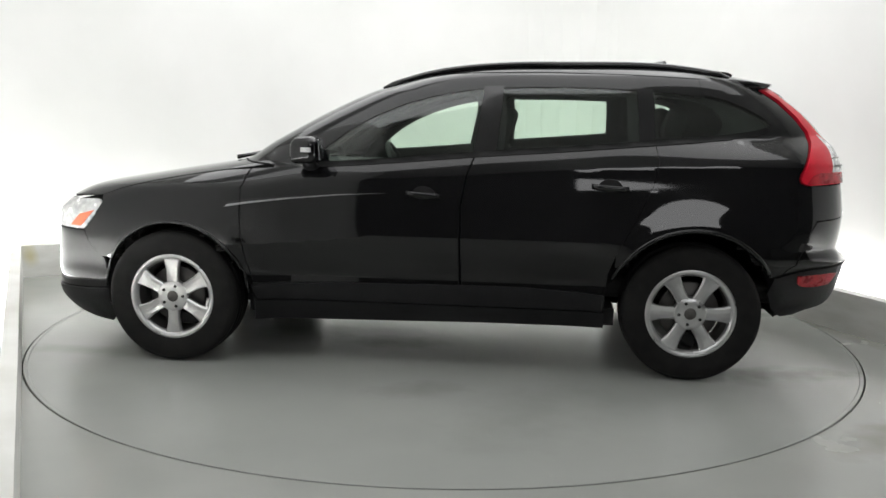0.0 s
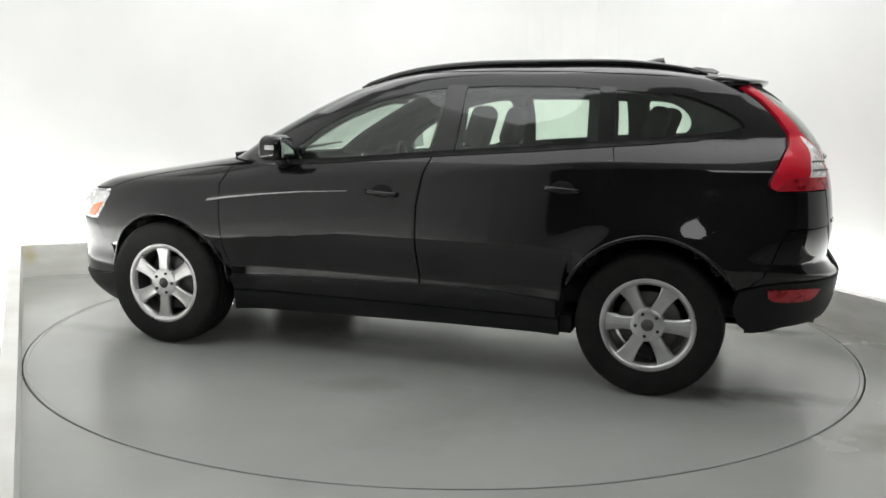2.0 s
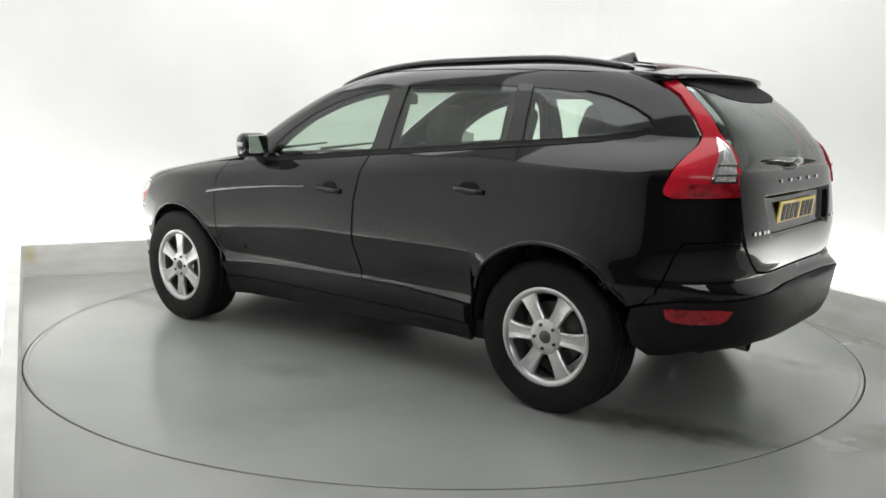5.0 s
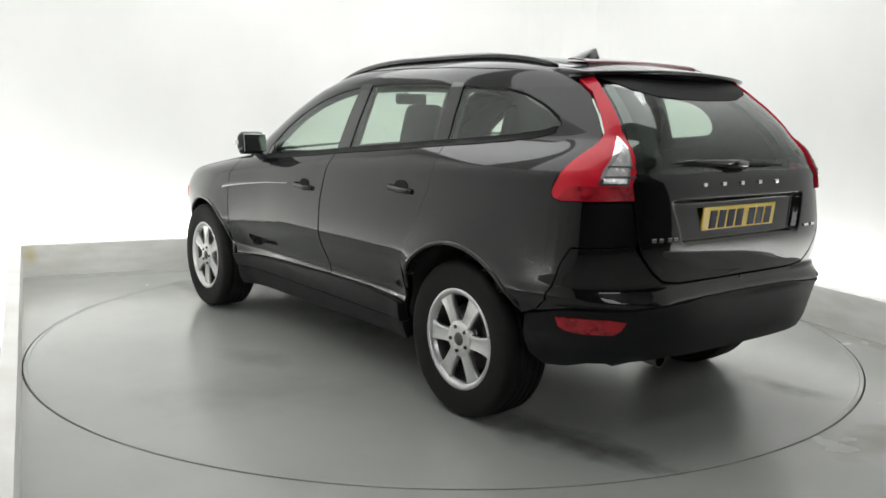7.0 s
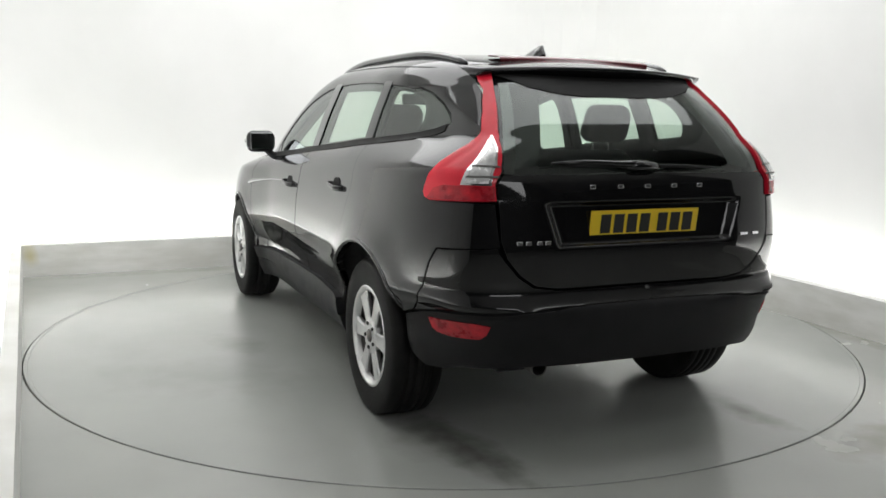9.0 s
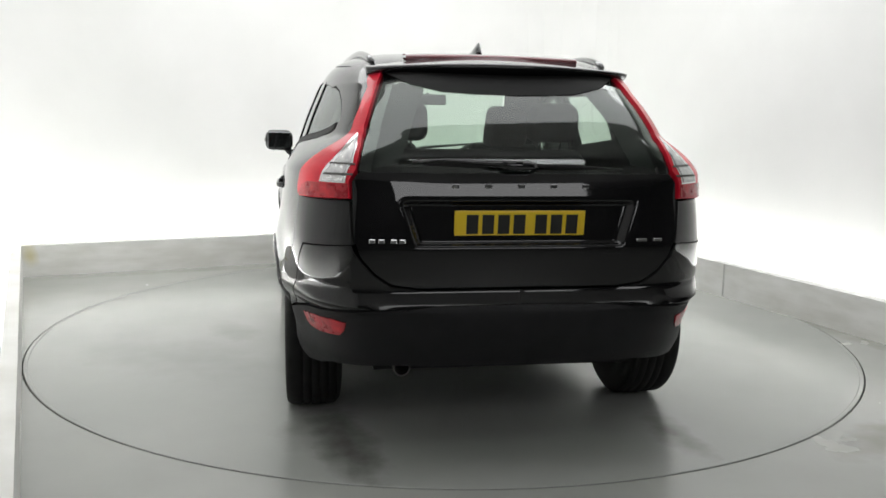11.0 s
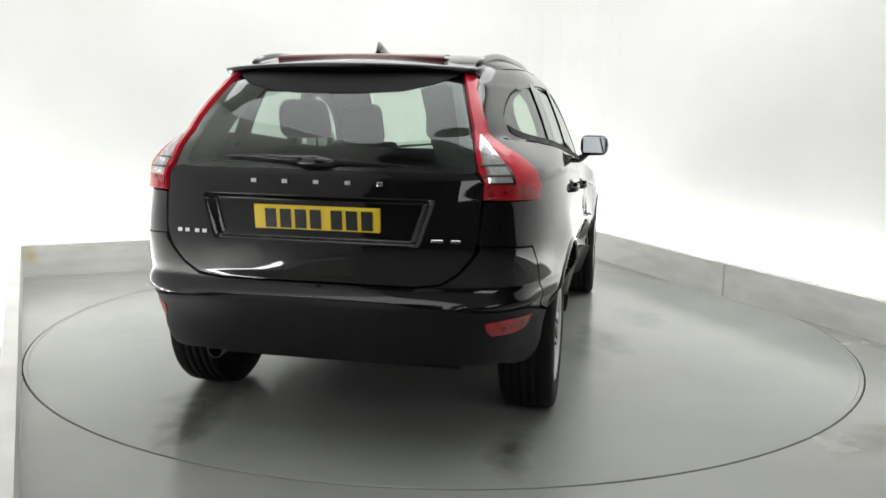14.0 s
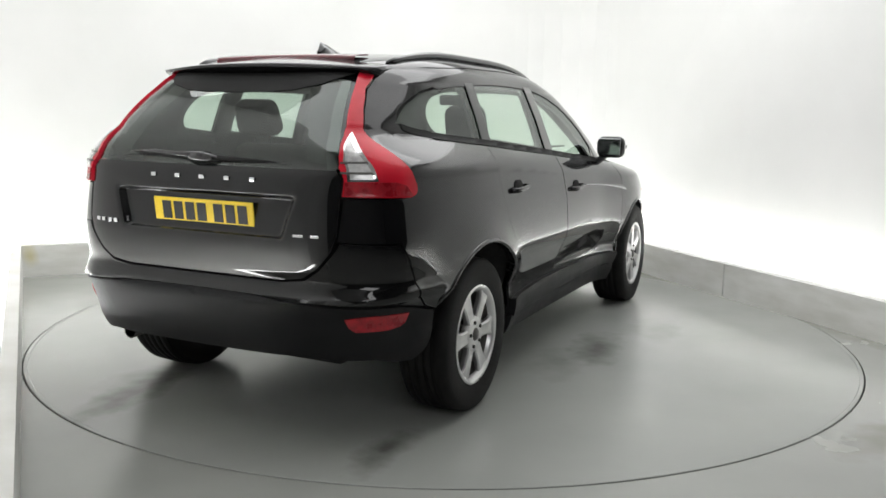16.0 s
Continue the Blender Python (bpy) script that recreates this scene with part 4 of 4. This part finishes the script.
    part("brake_disc", bm, M_IRON, w, "brushed iron brake disc", smooth=True)
    bm = bmesh.new()
    rounded_box(bm, (-0.125, -0.075, 0.05), (0.07, 0.06, 0.15), 0.015)
    part("brake_caliper", bm, M_UNDER, w)
    return w


wheel = make_wheel()
F_Y, R_Y = 0.988, 0.900
wheel.matrix_basis = pose(1.387, F_Y, 0.363, 0, -90, 0)
for x, y, spin, turn in ((-1.387, R_Y, -120, 0), (1.387, -F_Y, -84, 180), (-1.387, -R_Y, -60, 180)):
    copy_thing(wheel, Matrix.Translation((x, y, 0.363)) @ Matrix.Rotation(radians(turn), 4, "Z") @ Matrix.Rotation(radians(spin), 4, "Y"))


def build_fittings():
    # roof rails that lie along the roof's edge
    for s in (1, -1):
        pts = []
        for i in range(33):
            f = i / 32
            x = 0.30 - 1.88 * f
            y = 0.60 - 0.075 * f * f - 0.03 * (1 - f) ** 3
            zs = np.linspace(1.40, ZTOP - 0.001, 160)
            k = [float(surface(where_on("x", x, float(q))[0], q)[1]) for q in zs]
            z = float(np.interp(-y, -np.array(k), zs))
            pts.append((x, s * y, z + 0.002 + 0.010 * min(1, 5 * f, 5 * (1 - f))))
        tube("roof_rail", pts, [0.006] + [0.017] * 31 + [0.006], M_TRIM, car, "slim gloss black roof rail", 10, 1.0)
    # rolled lips of the wheel arches
    for wx, wz, wr in WHEELS:
        a0, a1 = (4, 176) if wx > 0 else (20, 152)
        for s in (1, -1):
            pts = []
            for i in range(33):
                a = radians(a0 + (a1 - a0) * i / 32)
                px, pz = wx + (wr + 0.006) * math.cos(a), wz + (wr + 0.006) * math.sin(a)
                pts.append((px, s * (float(surface(*where_on("x", px, pz))[1]) - 0.004), pz))
            tube("arch_lip", pts, [0.004] + [0.012] * 31 + [0.004], M_PAINT, car, "", 8, 1.0)
    # fin aerial
    bm = bmesh.new()
    rows = []
    for f, h, w in ((0, 0.004, 0.012), (0.25, 0.015, 0.026), (0.5, 0.030, 0.028), (0.75, 0.042, 0.024), (0.9, 0.045, 0.016), (1.0, 0.0, 0.010)):
        x = -1.125 - 0.205 * f
        rows.append([bm.verts.new((x, yy * w, 1.662 + hh * h)) for yy, hh in ((1, -0.2), (0.62, 0.45), (0.16, 1), (-0.16, 1), (-0.62, 0.45), (-1, -0.2))])
    for i in range(5):
        for j in range(5):
            bm.faces.new((rows[i][j], rows[i][j + 1], rows[i + 1][j + 1], rows[i + 1][j]))
    part("fin_aerial", bm, M_TRIM, car, "black shark-fin aerial", smooth=True)
    # spoiler over the rear window
    bm = bmesh.new()
    rows = []
    N = 24
    for i in range(N + 1):
        f = i / N * 2 - 1
        y = 0.562 * f
        e = abs(f)
        xr = -1.880 + 0.10 * e ** 2.5
        zt = 1.572 - 0.018 * e ** 2
        x0, z0 = -1.50 + 0.02 * e, 1.632 - 0.045 * e ** 2.2
        rows.append([bm.verts.new(v) for v in ((x0, y, z0 - 0.012), (x0 - 0.12, y, z0 - 0.010), (xr + 0.06, y, zt + 0.010), (xr, y, zt), (xr + 0.004, y, zt - 0.012), (xr + 0.03, y, zt - 0.034 + 0.01 * e), (xr + 0.10, y, zt - 0.075 + 0.03 * e), (xr + 0.2, y, zt - 0.05))])
    for i in range(N):
        for j in range(7):
            bm.faces.new((rows[i][j], rows[i][j + 1], rows[i + 1][j + 1], rows[i + 1][j]))
    bm.faces.new(rows[0])
    bm.faces.new(rows[-1])
    sp = part("spoiler", bm, M_PAINT, car, "gloss black roof spoiler", smooth=True)
    bm = bmesh.new()
    rows = []
    for i in range(17):
        f = i / 8 - 1
        y = 0.385 * f
        rows.append([bm.verts.new(v) for v in ((-1.50, y, 1.628), (-1.505, y, 1.640 - 0.006 * f * f), (-1.60, y, 1.632 - 0.008 * f * f), (-1.625, y, 1.618 - 0.008 * f * f), (-1.62, y, 1.60))])
    for i in range(16):
        for j in range(4):
            bm.faces.new((rows[i][j], rows[i][j + 1], rows[i + 1][j + 1], rows[i + 1][j]))
    part("high_brake_light", bm, M_MAROON, sp, "dark red high-level brake light strip", smooth=True)
    # rear wiper
    tube("rear_wiper", [(-2.150, -0.01, 1.182), (-2.178, 0.0, 1.186), (-2.176, 0.12, 1.189), (-2.160, 0.28, 1.196), (-2.148, 0.42, 1.190)], [0.02, 0.018, 0.012, 0.009, 0.006], M_TRIM, car, "black rear wiper arm and blade")
    tube("wiper_cover", [(-2.150, -0.10, 1.170), (-2.176, -0.03, 1.178), (-2.178, 0.05, 1.180), (-2.150, 0.12, 1.172)], [0.008, 0.02, 0.02, 0.008], M_TRIM, car)
    tube("wiper_blade", [(-2.150, -0.42, 1.165), (-2.166, -0.2, 1.176), (-2.168, 0.1, 1.182), (-2.160, 0.3, 1.184), (-2.140, 0.47, 1.172)], [0.004, 0.008, 0.009, 0.008, 0.004], M_UNDER, car)
    # exhaust
    bm = bmesh.new()
    lathe(bm, [(0.030, 0.0), (0.034, 0.0), (0.034, 0.18), (0.028, 0.18)], 24)
    bmesh.ops.transform(bm, matrix=Matrix.Translation((-2.17, 0.455, 0.385)) @ Matrix.Rotation(radians(-90), 4, "Z") @ Matrix.Rotation(radians(4), 4, "X"), verts=bm.verts)
    part("exhaust_pipe", bm, M_IRON, car, "dull steel exhaust tailpipe", smooth=True)
    # number plate with bars in place of its characters
    base = Matrix.Translation((-2.187, 0, 0.9525)) @ Matrix.Rotation(radians(-7), 4, "Y")
    bm = bmesh.new()
    rounded_box(bm, (0, 0, 0), (0.008, 0.52, 0.111), 0.003, 2)
    bmesh.ops.transform(bm, matrix=base, verts=bm.verts)
    plate = part("number_plate", bm, M_PLATE, car, "yellow number plate")
    for y in (0.19, 0.128, 0.066, 0.004, -0.082, -0.144, -0.206):
        bm = bmesh.new()
        bmesh.ops.create_cube(bm, size=1, matrix=base @ Matrix.Translation((-0.005, y, 0.002)) @ Matrix.Diagonal((0.003, 0.046, 0.076, 1)))
        part("character_bar", bm, M_INK, plate)
    bm = bmesh.new()
    bmesh.ops.create_cube(bm, size=1, matrix=base @ Matrix.Translation((-0.003, 0, -0.062)) @ Matrix.Diagonal((0.006, 0.17, 0.006, 1)))
    part("plate_strip", bm, M_CHROME, plate)
    # five chrome badge marks, and the two model badges as plain bars
    for i in range(5):
        y = 0.258 - i * 0.129
        pos, nor = skin(np.array([where_on("y", y, 1.10)[0]]), np.array([1.10]), 0.003)
        bm = bmesh.new()
        rounded_box(bm, tuple(pos[0]), (0.006, 0.026, 0.017), 0.003, 2)
        part("badge_mark", bm, M_CHROME, car, "small chrome badge mark")
    for y0, wd in ((0.575, 0.028), (0.54, 0.028), (0.495, 0.028), (0.462, 0.028), (-0.49, 0.055), (-0.56, 0.045)):
        pos, nor = skin(np.array([where_on("y", y0, 0.892)[0]]), np.array([0.892]), 0.003)
        bm = bmesh.new()
        rounded_box(bm, tuple(pos[0]), (0.005, wd * 0.85, 0.016 if y0 > 0 else 0.012), 0.002, 1, Matrix.Rotation(-0.12 * (1 if y0 > 0 else -1), 4, "Z"))
        part("badge_bar", bm, M_CHROME, car, "small chrome badge bar")
    # door mirrors
    for s in (1, -1):
        bm = bmesh.new()
        rounded_box(bm, (0.635, s * 0.985, 1.175), (0.155, 0.185, 0.138), 0.045, 4)
        for v in bm.verts:
            if v.co.x > 0.66:
                v.co.z -= (v.co.x - 0.66) * 0.25
                v.co.y -= s * max(0, (abs(v.co.y) - 0.98)) * 0.4
        m = part("door_mirror", bm, M_PAINT, car, "black door mirror with pale repeater lens", smooth=True)
        bm = bmesh.new()
        rounded_box(bm, (0.553, s * 0.985, 1.178), (0.008, 0.150, 0.106), 0.003, 2, Matrix.Rotation(radians(s * 7), 4, "Z") @ Matrix.Rotation(radians(4), 4, "Y"))
        part("mirror_glass", bm, M_MIRROR, m)
        bm = bmesh.new()
        rounded_box(bm, (0.61, s * 1.079, 1.178), (0.055, 0.006, 0.024), 0.002, 2)
        part("repeater_lens", bm, M_CLEAR, m)
        tube("mirror_foot", [(0.63, s * 0.86, 1.075), (0.635, s * 0.90, 1.085), (0.637, s * 0.94, 1.12)], [0.055, 0.04, 0.035], M_PLASTIC, m, n=10, flat=0.6)
    # front wiper arms under the windscreen
    for y0 in (0.55, -0.05):
        tube("front_wiper", [(1.16, y0, 1.105), (1.10, y0 - 0.05, 1.118), (0.98, y0 - 0.5, 1.16)], [0.014, 0.011, 0.006], M_TRIM, car)


def seat(name, x, y, w, zb, h, lean, head):
    bm = bmesh.new()
    rounded_box(bm, (x + 0.27, y, zb), (0.52, w, 0.17), 0.06, 3)
    s = part(name, bm, M_FABRIC, car, "charcoal fabric car seat", smooth=True)
    bm = bmesh.new()
    rounded_box(bm, (0, 0, h / 2), (0.13, w, h), 0.05, 3)
    for v in bm.verts:
        v.co.y *= 1 - 0.22 * max(0, v.co.z / h - 0.3)
    m = Matrix.Translation((x, y, zb)) @ Matrix.Rotation(radians(-lean), 4, "Y")
    bmesh.ops.transform(bm, matrix=m, verts=bm.verts)
    part("backrest", bm, M_FABRIC, s, smooth=True)
    for dy in head:
        bm = bmesh.new()
        rounded_box(bm, (0.015, dy, h + (0.145 if len(head) > 1 else 0.105)), (0.11, 0.26, 0.19 if len(head) > 1 else 0.25), 0.05, 4)
        for v in bm.verts:
            v.co.y = dy + (v.co.y - dy) * (1 - 1.0 * max(0, v.co.z - h - 0.13))
        bmesh.ops.transform(bm, matrix=m, verts=bm.verts)
        part("headrest", bm, M_FABRIC, s, smooth=True)
        for e in (-0.05, 0.05):
            tube("headrest_post", [m @ Vector((0.01, dy + e, h - 0.03)), m @ Vector((0.01, dy + e, h + 0.08))], 0.006, M_CHROME, s, n=6)


def build_cabin():
    for y in (0.37, -0.37):
        seat("front_seat", -0.16, y, 0.50, 0.62, 0.60, 17, (0,))
    seat("rear_seat", -1.10, 0.0, 1.28, 0.66, 0.57, 20, (0.37, -0.37))
    bm = bmesh.new()
    rounded_box(bm, (0.72, 0, 0.93), (0.50, 1.44, 0.26), 0.07, 3)
    d = part("dashboard", bm, M_FABRIC, car, "dark moulded dashboard", smooth=True)
    bm = bmesh.new()
    R, r = 0.185, 0.015
    rows = []
    for i in range(32):
        a = 2 * math.pi * i / 32
        rows.append([bm.verts.new(((R + r * math.cos(b)) * math.cos(a), (R + r * math.cos(b)) * math.sin(a), r * math.sin(b))) for b in [k * math.pi / 4 for k in range(8)]])
    for i in range(32):
        for k in range(8):
            bm.faces.new((rows[i][k], rows[(i + 1) % 32][k], rows[(i + 1) % 32][(k + 1) % 8], rows[i][(k + 1) % 8]))
    bmesh.ops.create_cone(bm, cap_ends=True, segments=16, radius1=0.07, radius2=0.06, depth=0.05)
    for a in (0, math.pi, -math.pi / 2):
        bmesh.ops.create_cube(bm, size=1, matrix=Matrix.Rotation(a, 4, "Z") @ Matrix.Translation((0.12, 0, 0)) @ Matrix.Diagonal((0.14, 0.03, 0.015, 1)))
    bmesh.ops.transform(bm, matrix=Matrix.Translation((0.36, -0.37, 1.0)) @ Matrix.Rotation(radians(-65), 4, "Y"), verts=bm.verts)
    part("steering_wheel", bm, M_FABRIC, car, "black steering wheel", smooth=True)
    bm = bmesh.new()
    rounded_box(bm, (0.30, 0, 1.462), (0.03, 0.235, 0.068), 0.014, 3)
    m = part("rear_view_mirror", bm, M_FABRIC, car, smooth=True)
    tube("mirror_stem", [(0.31, 0, 1.47), (0.36, 0, 1.50)], 0.012, M_UNDER, m)
    bm = bmesh.new()
    rounded_box(bm, (-1.66, 0, 1.02), (0.62, 1.16, 0.03), 0.01, 2)
    part("parcel_shelf", bm, M_FABRIC, car)
    bm = bmesh.new()
    rounded_box(bm, (-0.4, 0, 0.45), (2.9, 1.5, 0.1), 0.03, 2)
    part("carpet", bm, M_UNDER, car)


build_fittings()
build_cabin()


def motions():
    rows, disc = [], []
    for t, a in TURN:
        q = Matrix.Rotation(radians(a), 4, "Z")
        rows.append((t, q @ Matrix.Translation((*CAR_OFF, 0))))
        disc.append((t, q))
    walk(turntable, disc)
    walk(car, rows)


motions()
